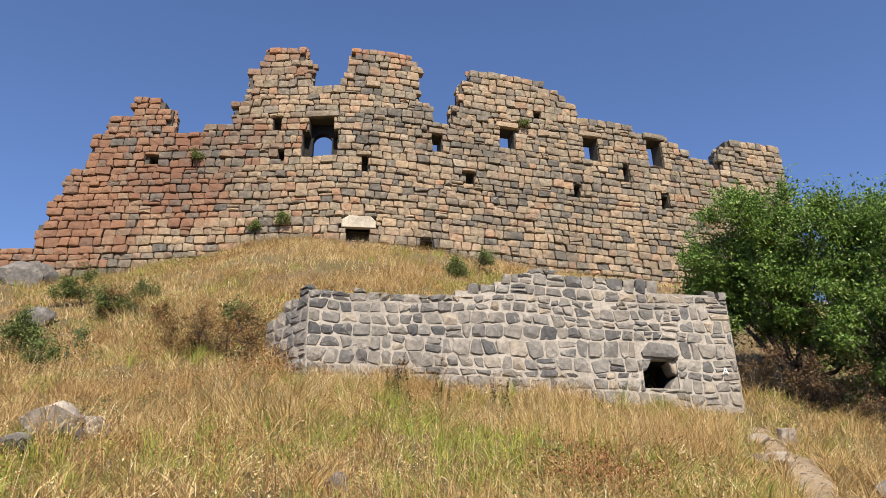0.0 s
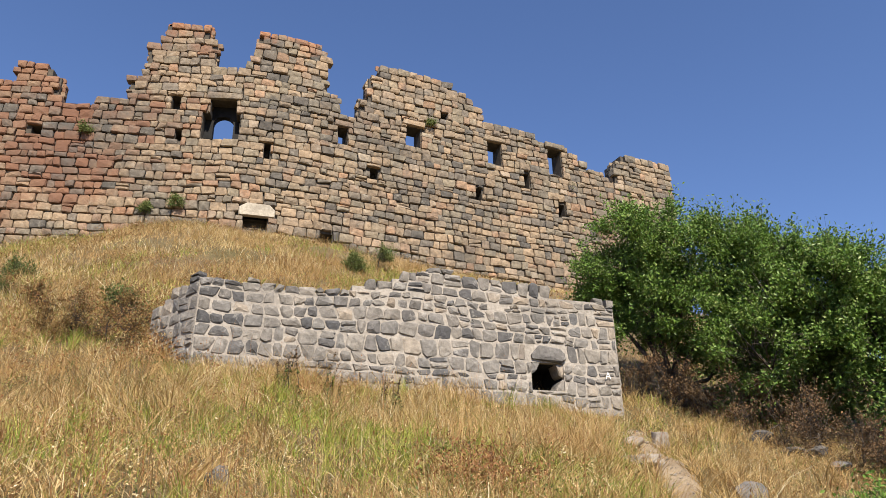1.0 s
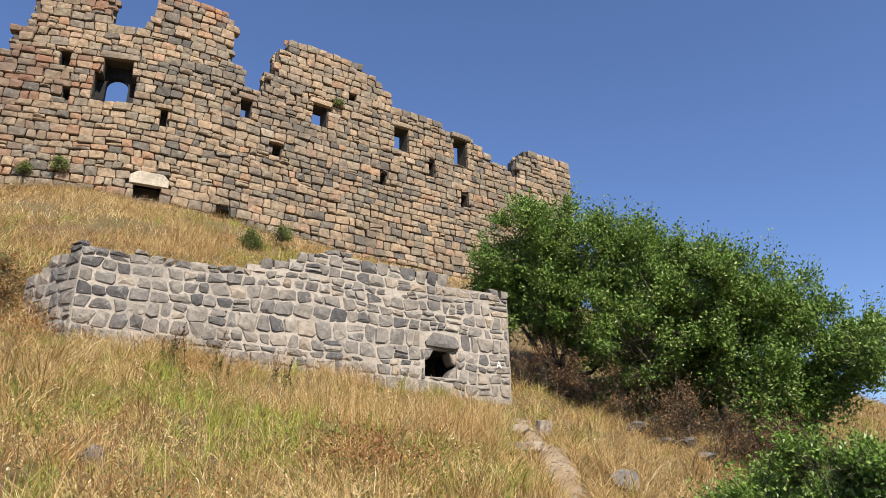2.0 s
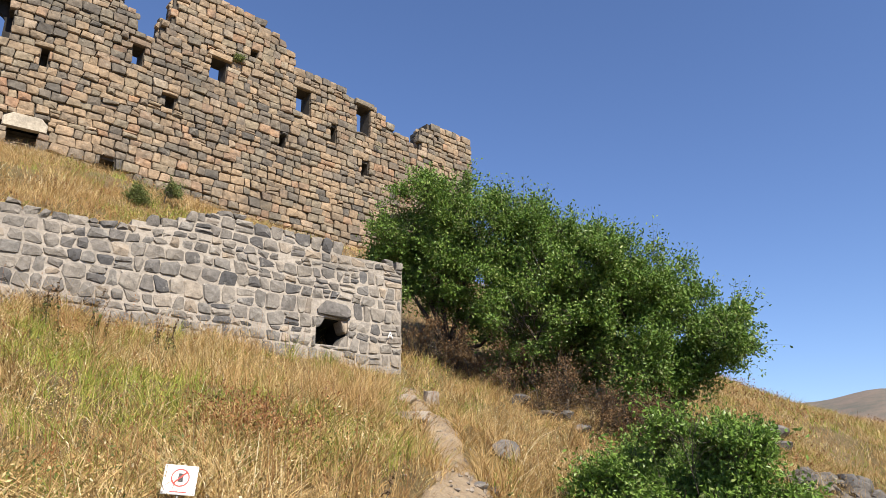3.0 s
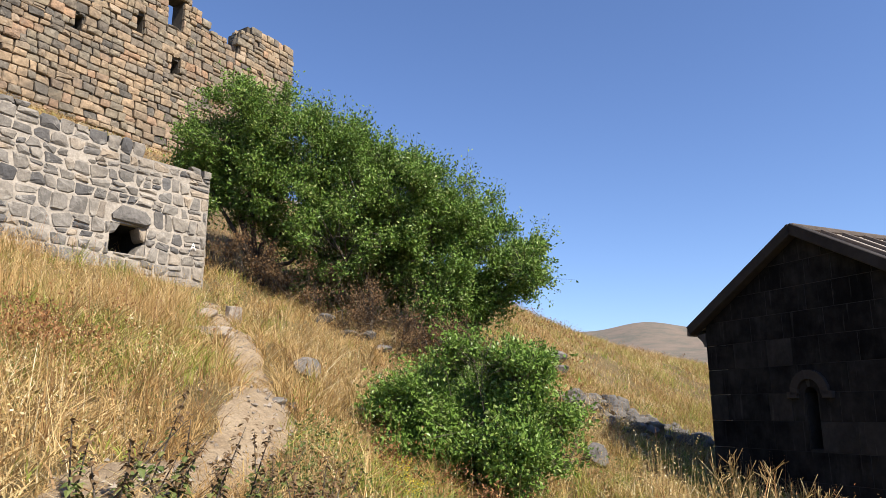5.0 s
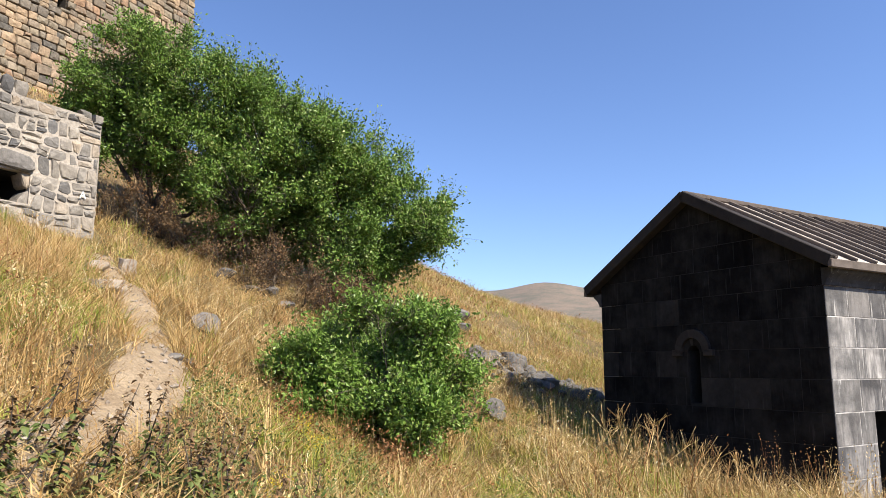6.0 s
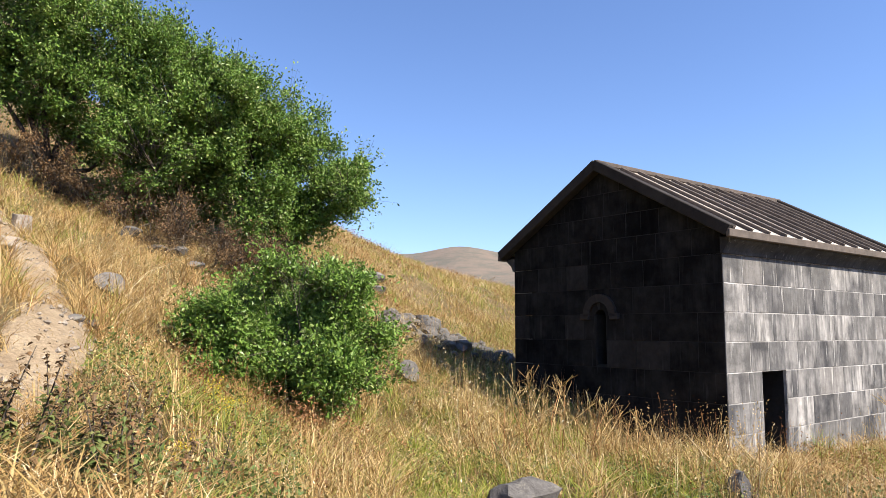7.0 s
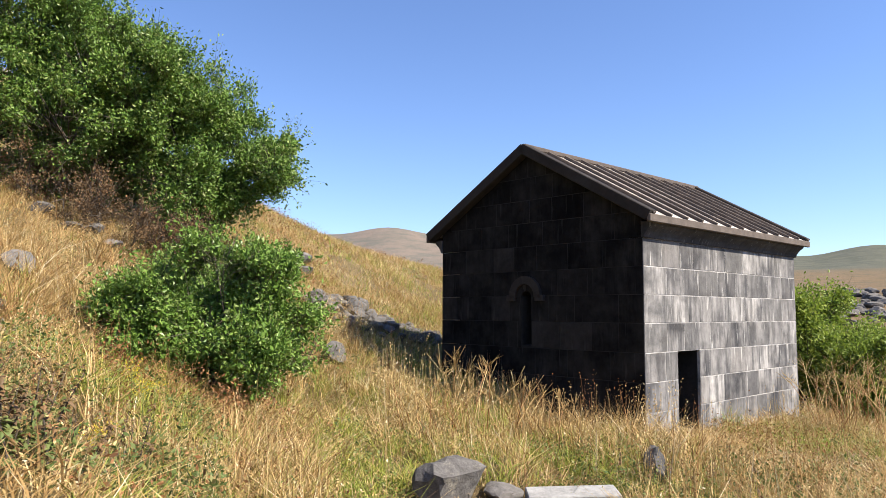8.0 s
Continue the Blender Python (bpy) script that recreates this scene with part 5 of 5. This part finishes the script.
def field(x, y, k, seed):
    return np.sin(x * k + seed) * np.sin(y * k * 1.13 + 2.1 * seed) + 0.6 * np.sin(x * k * 2.3 - y * k * 1.9 + seed * 0.7)


def sward(name, clumps, per, near, far, tall, wide, seed, where=None, lean=0.35, spread=0.10, az=(-42, 104), power=1.0, segments=2, clear=0.8, low=False):
    """Blades in clumps; where(x, y) gives how likely they grow and tall how high they stand."""
    g = np.random.default_rng(seed)
    a = np.radians(g.uniform(*az, clumps))
    d = near + (far - near) * g.random(clumps) ** power
    x, y = d * np.sin(a), d * np.cos(a)
    ok = free_ground(x, y, clear, low)
    if where is not None:
        ok &= g.random(clumps) < where(x, y)
    x, y = x[ok], y[ok]
    n = len(x)
    hgt = g.uniform(*tall, n) * (0.85 + 0.25 * field(x, y, 0.55, seed))
    flow = g.normal(0, 1, (n, 2))
    bx = (x[:, None] + g.normal(0, spread, (n, per))).ravel()
    by = (y[:, None] + g.normal(0, spread, (n, per))).ravel()
    ok = free_ground(bx, by, min(clear, 0.6), low)
    bh = (hgt[:, None] * g.uniform(0.45, 1.1, (n, per))).ravel()
    way = (flow[:, None] * 0.5 + g.normal(0, 0.8, (n, per, 2))).reshape(-1, 2) * lean
    bx, by, bh, way = bx[ok], by[ok], bh[ok], way[ok]
    n = len(bx)
    bz = height(bx, by) - 0.03
    turn = g.uniform(0, math.pi, n)
    w = g.uniform(*wide, n)
    ux, uy = np.cos(turn) * w / 2, np.sin(turn) * w / 2
    lean_at = lambda t: (bx + way[:, 0] * bh * t**1.8, by + way[:, 1] * bh * t**1.8, bz + bh * t * (1 - 0.12 * t))
    levels = [0.0, 0.5, 1.0] if segments == 2 else [0.0, 0.35, 0.7, 1.0]
    verts = []
    for t, k in zip(levels[:-1], (1.0, 0.85, 0.55)):
        px, py, pz = lean_at(t)
        verts += [np.stack([px - ux * k, py - uy * k, pz], 1), np.stack([px + ux * k, py + uy * k, pz], 1)]
    verts.append(np.stack(lean_at(1.0), 1))
    verts = np.stack(verts, 1)
    m = verts.shape[1]
    o = np.arange(n)[:, None] * m
    faces = []
    for i in range(0, m - 3, 2):
        faces += [o + [[i, i + 1, i + 3]], o + [[i, i + 3, i + 2]]]
    faces.append(o + [[m - 3, m - 2, m - 1]])
    return fast_mesh(name, verts.reshape(-1, 3), np.concatenate(faces))


def seed_heads(name, count, near, far, tall, seed, where=None, az=(-42, 104), head=(0.07, 0.15), fat=0.012):
    """Thin stalks that carry a ragged ear or bunch of seed."""
    g = np.random.default_rng(seed)
    a = np.radians(g.uniform(*az, count))
    d = near + (far - near) * g.random(count)
    x, y = d * np.sin(a), d * np.cos(a)
    ok = free_ground(x, y, 1.1)
    if where is not None:
        ok &= g.random(count) < where(x, y)
    x, y = x[ok], y[ok]
    n = len(x)
    z, h = height(x, y) - 0.03, g.uniform(*tall, n) * (0.9 + 0.2 * field(x, y, 0.55, seed))
    lean = g.normal(0, 0.14, (n, 2)) * h[:, None]
    base, top = np.stack([x, y, z], 1), np.stack([x + lean[:, 0], y + lean[:, 1], z + h], 1)
    turn = g.uniform(0, math.pi, n)
    u = np.stack([np.cos(turn), np.sin(turn), 0 * turn], 1)
    w = 0.0028 * u
    stalk = np.stack([base - w, base + w, top + w * 0.6, top - w * 0.6], 1)
    quads = [stalk]
    length = g.uniform(*head, n)
    for i in range(5):
        p = top + (top - base) / h[:, None] * (length * (i / 5 - 0.5))[:, None]
        out = g.normal(0, 1, (n, 3))
        out /= np.linalg.norm(out, axis=1)[:, None]
        s = np.cross(out, u) * fat * 0.5
        e = p + out * fat * 1.6 + (0, 0, 0.012)
        quads.append(np.stack([p, p * 0.5 + e * 0.5 + s, e, p * 0.5 + e * 0.5 - s], 1))
    v = np.concatenate(quads).reshape(-1, 3)
    return fast_mesh(name, v, np.arange(len(v)).reshape(-1, 4))


def herbs(name, plants, leaves, near, far, tall, spread, size, seed, where=None, az=(-42, 104), power=0.9):
    """Low leafy weeds: each plant a loose puff of small leaves about a stem."""
    g = np.random.default_rng(seed)
    a = np.radians(g.uniform(*az, plants))
    d = near + (far - near) * g.random(plants) ** power
    x, y = d * np.sin(a), d * np.cos(a)
    ok = free_ground(x, y, 1.15)
    if where is not None:
        ok &= g.random(plants) < where(x, y)
    x, y = x[ok], y[ok]
    n = len(x)
    h = g.uniform(*tall, n)
    t = g.random((n, leaves)) ** 0.8
    ang, rad = g.uniform(0, 2 * math.pi, (n, leaves)), np.sqrt(g.random((n, leaves))) * spread * (1.1 - 0.5 * t)
    px, py = x[:, None] + rad * np.cos(ang), y[:, None] + rad * np.sin(ang)
    base = np.stack([px, py, height(x, y)[:, None] + t * h[:, None]], -1).reshape(-1, 3)
    out = g.normal(0, 0.7, base.shape) + np.stack([np.cos(ang), np.sin(ang), 0.5 + 0 * ang], -1).reshape(-1, 3) * 0.6
    out /= np.linalg.norm(out, axis=1)[:, None]
    side = np.cross(out, g.normal(size=base.shape))
    side /= np.linalg.norm(side, axis=1)[:, None] + 1e-9
    long = (size * g.uniform(0.5, 1.5, len(base)))[:, None]
    v = np.stack([base, base + out * long * 0.5 + side * long * 0.22, base + out * long, base + out * long * 0.5 - side * long * 0.22], 1)
    return fast_mesh(name, v.reshape(-1, 3), np.arange(len(base) * 4).reshape(-1, 4))


def greenness(x, y):
    g = 0.36 + 0.6 * field(x, y, 0.42, 1.0) + 0.25 * field(x, y, 1.3, 2.0)
    g = g + 0.45 * np.exp(-(((x - 1.5) / 3.5) ** 2 + ((y - 10.0) / 3.0) ** 2))
    return np.clip(g - 0.25 * (np.hypot(x, y) > 17), 0.02, 0.9)


def drift(k, seed, base=0.0):
    return lambda x, y: np.clip(base + 0.7 * field(x, y, k, seed) + 0.3 * field(x, y, k * 2.7, seed + 1), 0.02, 0.95)


def stuff(name, me, material, label, category="grass"):
    return tagged(hung(name, me, material), label, category, kind="stuff")


stuff("dry_grass", sward("dry_grass", 12500, 12, 3.6, 18.5, (0.18, 0.55), (0.007, 0.016), 2, lambda x, y: np.clip(0.75 - 0.5 * greenness(x, y) + 0.35 * field(x, y, 0.9, 6.0), 0.1, 1), 0.85, 0.09, power=0.85), M_STRAW, "tall pale straw-coloured dry grass")
stuff("green_grass", sward("green_grass", 14000, 12, 3.6, 18.5, (0.16, 0.46), (0.007, 0.016), 3, greenness, 0.85, 0.09, power=0.85), M_GREEN, "patches of yellow-green grass among the straw")
stuff("dry_thatch", sward("dry_thatch", 9500, 12, 3.6, 18.5, (0.08, 0.24), (0.006, 0.013), 4, None, 1.6, 0.13, power=0.8, low=True), M_STRAW, "short matted dry grass on the ground")
stuff("path_tufts", sward("path_tufts", 8500, 8, 3.2, 17.0, (0.06, 0.26), (0.005, 0.010), 14, lambda x, y: 0.35 + 0.5 * field(x, y, 2.0, 5.0), 1.4, 0.08, (5, 34), clear=0.05), M_STRAW, "sparse dry tufts on the path")
stuff("meadow_grass", sward("meadow_grass", 3200, 8, 2.0, 16.0, (0.15, 0.45), (0.008, 0.016), 19, None, 0.7, 0.14, (104, 318)), M_STRAW, "dry grass behind the viewpoint")
stuff("trampled_grass", sward("trampled_grass", 900, 9, 1.2, 4.2, (0.06, 0.2), (0.005, 0.010), 20, None, 1.6, 0.10), M_STRAW, "short trampled dry grass")
stuff("far_dry_grass", sward("far_dry_grass", 18000, 10, 16.0, 50.0, (0.2, 0.5), (0.010, 0.022), 5, lambda x, y: np.clip(0.85 - 0.5 * greenness(x, y) + 0.3 * field(x, y, 0.5, 6.0), 0.1, 1), 0.6, 0.22, power=0.8), M_STRAW, "dry grass on the farther slope")
stuff("terrace_grass", sward("terrace_grass", 11000, 10, 17.5, 31.5, (0.25, 0.65), (0.009, 0.019), 25, drift(0.6, 8.0, 0.65), 0.6, 0.16, (-32, 17)), M_STRAW, "tall dry grass on the bank below the castle")
stuff("terrace_green", sward("terrace_green", 3000, 9, 17.5, 31.5, (0.25, 0.6), (0.012, 0.026), 26, greenness, 0.6, 0.16, (-32, 17)), M_GREEN, "green tufts on the bank below the castle")
stuff("terrace_herbs", herbs("terrace_herbs", 3200, 14, 17.5, 31.0, (0.2, 0.55), 0.22, 0.055, 30, drift(0.5, 6.0, 0.3), (-32, 17)), M_BROWN, "brown drying weeds on the bank", "weeds")
stuff("hillside_grass", sward("hillside_grass", 8000, 10, 17.5, 42.0, (0.2, 0.5), (0.008, 0.017), 27, drift(0.5, 12.0, 0.6), 0.7, 0.2, (40, 62)), M_STRAW, "golden dry grass on the hillside behind the chapel")
stuff("hillside_green", sward("hillside_green", 3600, 10, 17.5, 42.0, (0.2, 0.45), (0.008, 0.017), 28, drift(0.4, 15.0, 0.35), 0.7, 0.2, (40, 62)), M_GREEN, "green tufts on the hillside behind the chapel")
stuff("far_green_grass", sward("far_green_grass", 8000, 10, 16.0, 46.0, (0.2, 0.5), (0.012, 0.028), 6, greenness, 0.6, 0.22, power=0.8), M_GREEN, "yellow-green grass on the farther slope")
stuff("tall_tufts", sward("tall_tufts", 1700, 46, 5.5, 17.0, (0.45, 0.85), (0.006, 0.014), 15, drift(0.8, 17.0, 0.4), 0.6, 0.07), M_STRAW, "taller bunches of bleached grass")
stuff("green_tufts", sward("green_tufts", 1000, 46, 5.5, 17.0, (0.35, 0.65), (0.006, 0.012), 16, greenness, 0.42, 0.07), M_GREEN, "taller bunches of green grass")
stuff("red_stems", seed_heads("red_stems", 700, 6.0, 9.5, (0.55, 1.0), 17, drift(1.1, 3.0, 0.15), (-30, 25), (0.3, 0.7), 0.020), M_RUST, "dark red dry weed stems", "weeds")
stuff("wall_grass", sward("wall_grass", 900, 40, 11.8, 14.6, (0.45, 0.80), (0.005, 0.011), 18, drift(0.9, 21.0, 0.55), 0.35, 0.10, (-14, 21)), M_STRAW, "tall bleached grass before the rubble wall")
stuff("rust_weeds", sward("rust_weeds", 8500, 9, 5.5, 28.0, (0.2, 0.5), (0.004, 0.010), 7, drift(0.5, 4.0), 0.8, 0.10), M_RUST, "reddish-brown dried weeds", "weeds")
stuff("grass_ears", seed_heads("grass_ears", 15000, 5.0, 20.0, (0.35, 0.75), 8, drift(0.7, 9.0, 0.45)), M_STRAW, "thin stalks with pale seed heads")
stuff("dry_stalks", seed_heads("dry_stalks", 1800, 5.5, 15.5, (0.5, 1.05), 9, drift(0.6, 3.0, 0.3), head=(0.2, 0.5), fat=0.018), M_RUST, "tall brown weed stalks with seeds", "weeds")
stuff("chapel_weeds", seed_heads("chapel_weeds", 800, 8.6, 12.4, (0.6, 1.1), 12, drift(0.9, 2.0, 0.5), (56, 79), (0.15, 0.45), 0.022), M_STRAW, "tall dry umbel stalks before the chapel", "weeds")
stuff("dead_herbs", herbs("dead_herbs", 20000, 14, 4.0, 20.0, (0.12, 0.45), 0.14, 0.032, 21, drift(0.8, 7.0, 0.45)), M_STRAW, "low dead leafy weeds", "weeds")
stuff("brown_herbs", herbs("brown_herbs", 10500, 14, 4.0, 24.0, (0.12, 0.45), 0.15, 0.038, 22, drift(0.45, 11.0, 0.05)), M_RUST, "low brown leafy weeds", "weeds")
stuff("rust_patch", herbs("rust_patch", 1100, 22, 7.6, 10.6, (0.15, 0.5), 0.14, 0.045, 27, lambda x, y: np.exp(-(((x - 1.75) / 0.55) ** 2) - ((y - 9.0) / 0.6) ** 2), (3, 19)), M_RUST, "patch of rust-red dried weeds", "weeds")
stuff("green_herbs", herbs("green_herbs", 8000, 16, 4.0, 22.0, (0.10, 0.42), 0.15, 0.042, 23, drift(0.6, 13.0, 0.0)), M_WEED, "low green leafy weeds in the grass", "weeds")
stuff("bank_weeds", herbs("bank_weeds", 900, 18, 13.5, 20.0, (0.2, 0.6), 0.2, 0.05, 28, drift(0.9, 3.0, 0.5), (-24, -9)), M_RUST, "rust-brown dead weeds on the bank beside the wall", "weeds")
stuff("yard_herbs", herbs("yard_herbs", 900, 18, 7.2, 11.0, (0.12, 0.4), 0.16, 0.045, 29, drift(0.8, 5.0, 0.5), (68, 94)), M_WEED, "yellow-green leafy weeds before the chapel door", "weeds")
stuff("bush_foot_weeds", herbs("bush_foot_weeds", 100, 16, 9.3, 10.3, (0.2, 0.6), 0.16, 0.05, 31, None, (36, 49)), M_RUST, "red-brown dried weeds at the foot of the bush", "weeds")
stuff("slope_weeds", herbs("slope_weeds", 900, 18, 4.8, 9.0, (0.15, 0.5), 0.16, 0.045, 32, drift(0.8, 9.0, 0.5), (27, 44)), M_WEED, "green leafy weeds beside the path", "weeds")
stuff("far_herbs", herbs("far_herbs", 6000, 12, 18.0, 45.0, (0.2, 0.6), 0.3, 0.07, 24, drift(0.3, 5.0, 0.1)), M_RUST, "brown weeds on the farther slope", "weeds")


def pebbles(count, seed):
    """Small stones and crumbs of earth on the path."""
    g = np.random.default_rng(seed)
    i = g.integers(0, len(LINE), count)
    x, y = LINE[i, 0] + g.normal(0, 0.55, count) * LINE[i, 2], LINE[i, 1] + g.normal(0, 0.55, count) * LINE[i, 2]
    s = 0.012 + 0.035 * g.random(count) ** 3
    shape = np.array([(1, 0, 0), (-1, 0, 0), (0, 1, 0), (0, -1, 0), (0, 0, 0.8), (0, 0, -0.8)], float)
    faces = np.array([(0, 2, 4), (2, 1, 4), (1, 3, 4), (3, 0, 4), (2, 0, 5), (1, 2, 5), (3, 1, 5), (0, 3, 5)])
    turn = g.uniform(0, math.pi, count)
    v = shape[None] * s[:, None, None] * g.uniform(0.6, 1.4, (count, 1, 3)) + g.normal(0, 0.15, (count, 6, 3)) * s[:, None, None]
    c, n = np.cos(turn)[:, None], np.sin(turn)[:, None]
    v = np.stack([v[..., 0] * c - v[..., 1] * n + x[:, None], v[..., 0] * n + v[..., 1] * c + y[:, None], v[..., 2] + (height(x, y) + 0.04)[:, None]], -1)
    return fast_mesh("pebbles", v.reshape(-1, 3), (faces[None] + 6 * np.arange(count)[:, None, None]).reshape(-1, 3))


stuff("pebbles", pebbles(420, 5), M_PALE_ROCK, "small pebbles and crumbs on the path", "pebbles")


# ---- larger single weeds ----
def nettle(x, y, tall, seed):
    """A leafy weed with broad leaves in pairs up a dark stem."""
    g = random.Random(seed)
    ob = thing("leafy_weed", "broad-leaved green weed with a dark drying stem", "weed", "leafy weeds", m=Matrix.Translation((x, y, h1(x, y))))
    stem, leaves = bmesh.new(), bmesh.new()
    withered = bmesh.new()
    lean = Vector((g.uniform(-0.2, 0.7), g.uniform(-0.5, 0.5), 1.0))
    pts = [lean * (tall * t) + Vector((0, 0, -0.08 * tall * t * t)) for t in np.linspace(0, 1, 6)]
    add_tube(stem, pts, [0.008, 0.007, 0.006, 0.005, 0.004, 0.002], 5)
    for i in range(64):
        t = 0.08 + 0.92 * g.random()
        p = lean * (tall * t)
        a = g.uniform(0, 2 * math.pi)
        out = Vector((math.cos(a), math.sin(a), g.uniform(-0.5, 0.4))).normalized()
        side = out.cross(Vector((0, 0, 1))).normalized()
        l = g.uniform(0.03, 0.085) * (1.3 - 0.75 * t)
        drop = Vector((0, 0, -0.35 * l))
        heap = withered if t > 0.62 or i % 5 == 0 else leaves
        v = [heap.verts.new(q) for q in (p, p + out * l * 0.4 + side * l * 0.33, p + out * l + drop, p + out * l * 0.4 - side * l * 0.33, p + out * l * 0.5 + Vector((0, 0, 0.06 * l)))]
        for b, c in ((0, 1), (1, 2), (2, 3), (3, 0)):
            heap.faces.new((v[b], v[c], v[4]))
    part("stem", stem, M_BARK, ob)
    part("leaves", leaves, M_WEED, ob)["kind"] = "stuff"
    part("withered_leaves", withered, M_THICKET, ob, "withered dark brown leaves")["kind"] = "stuff"
    return ob


rng = random.Random(4)
for n in range(34):
    az = rng.uniform(14, 33)
    d = rng.uniform(4.0, 4.9) + 0.02 * (az - 14)
    nettle(*polar(az, d), rng.uniform(0.35, 0.75), n)
for n in range(22):
    nettle(*polar(rng.uniform(27, 38), rng.uniform(4.6, 6.4)), rng.uniform(0.35, 0.7), 300 + n)
for n in range(14):
    nettle(*polar(rng.uniform(-4.5, 5.5), rng.uniform(12.4, 13.4)), rng.uniform(0.6, 1.0), 200 + n)
for n in range(14):
    nettle(*polar(rng.uniform(73, 88), rng.uniform(7.8, 9.4)), rng.uniform(0.25, 0.45), 100 + n)
for n, (az, d) in enumerate([(38.6, 7.6), (39.4, 7.8), (40.2, 7.5), (37.8, 8.0), (35.5, 6.2), (36.5, 6.0)]):
    x, y = polar(az, d)
    ob = thing("yellow_flower", "yellow-flowered weed in the dry grass", "flower", "yellow flowers", m=Matrix.Translation((x, y, h1(x, y))))
    bm = bmesh.new()
    add_tube(bm, [(0, 0, 0), (0.02, 0.01, 0.28), (0.03, 0.03, 0.45)], [0.005, 0.004, 0.003], 5)
    part("stem", bm, M_WEED, ob)
    hung("blossom", leaf_cloud("blossom", [((0.03, 0.03, 0.46), 0.07), ((-0.04, 0.0, 0.40), 0.05)], 16, 5, 0.020, 60 + n, 0.06)[0], M_YELLOW, ob, "bunch of small yellow flowers", "stuff")


def dead_plant(x, y, tall, seed, label, rays=9):
    """A dry branching umbel plant."""
    g = random.Random(seed)
    ob = thing("dead_umbel", label, "dead plant", "dead umbels", m=Matrix.Translation((x, y, h1(x, y))))
    twigs = bmesh.new()
    for i in range(rays):
        bm = bmesh.new()
        a = g.uniform(0, 2 * math.pi)
        foot = Vector((g.uniform(-0.15, 0.15), g.uniform(-0.15, 0.15), -0.05))
        end = Vector((math.cos(a) * tall * g.uniform(0.1, 0.6), math.sin(a) * tall * g.uniform(0.1, 0.6), tall * g.uniform(0.55, 1.0)))
        mid = foot.lerp(end, 0.55) + Vector((g.gauss(0, 0.06), g.gauss(0, 0.06), 0.05))
        add_tube(bm, [foot, mid, end], [0.009, 0.007, 0.004], 5)
        for j in range(7):
            tip = end + Vector((g.gauss(0, 0.09), g.gauss(0, 0.09), abs(g.gauss(0.06, 0.05)))) * tall
            add_tube(twigs, [mid.lerp(end, g.uniform(0.6, 1.0)), tip], [0.004, 0.002], 4)
        part("branch", bm, M_STRAW if i % 3 else M_RUST, ob)
    part("umbel_work", twigs, M_STRAW, ob)["kind"] = "stuff"
    return ob


for az, d, tall, seed in [(62.0, 10.2, 1.15, 1), (63.2, 10.4, 1.35, 2), (58.3, 10.6, 1.0, 3), (60.2, 10.0, 0.85, 4), (66.5, 10.5, 1.0, 5), (69.8, 10.6, 0.9, 6)]:
    dead_plant(*polar(az, d), tall, seed, "tall dry branching umbel plant before the chapel")
for az, d, tall, seed in [(88.6, 17.5, 1.5, 11), (90.2, 16.5, 1.5, 12), (91.5, 17.5, 1.6, 13), (89.4, 15.5, 1.1, 14), (92.6, 15.5, 1.3, 15)]:
    dead_plant(*polar(az, d), tall, seed, "tangle of pale dead stalks beside the chapel", 12)

# plants rooted in the castle's joints
for s, z, r, seed in [(16.75, 15.95, 0.30, 71), (15.35, 15.5, 0.2, 72), (12.3, 19.3, 0.26, 73), (28.5, 22.3, 0.12, 74), (37.05, 20.2, 0.16, 75)]:
    x, y, ux, uy = castle_path(s)
    ob = thing("wall_plant", "small green plant rooted in the castle wall", "plant", "wall plants", m=Matrix.Translation((x + uy * 0.15, y - ux * 0.15, z)))
    bm = bmesh.new()
    add_tube(bm, [(-uy * 0.25, ux * 0.25, 0), (0, 0, 0.02), (uy * 0.1, -ux * 0.1, 0.1)], [0.015, 0.012, 0.005], 5)
    part("stem", bm, M_BARK, ob)
    hung("leaves", leaf_cloud("leaves", [((0, 0, 0.05), r), ((0.15, -0.05, 0.0), r * 0.7)], 130, 9, 0.07, seed, 0.16)[0], M_WEED, ob, "", "stuff")


# ---- stones of the walls, laid last ----
lay_stones(RUBBLE_ROWS, M_RUBBLE, rubble, lambda m: True, 300)
lay_stones(CASTLE_ROWS, M_CASTLE, castle, lambda m: 17.0 < m[0] < 29.0 and m[1] < 19.6, 300)
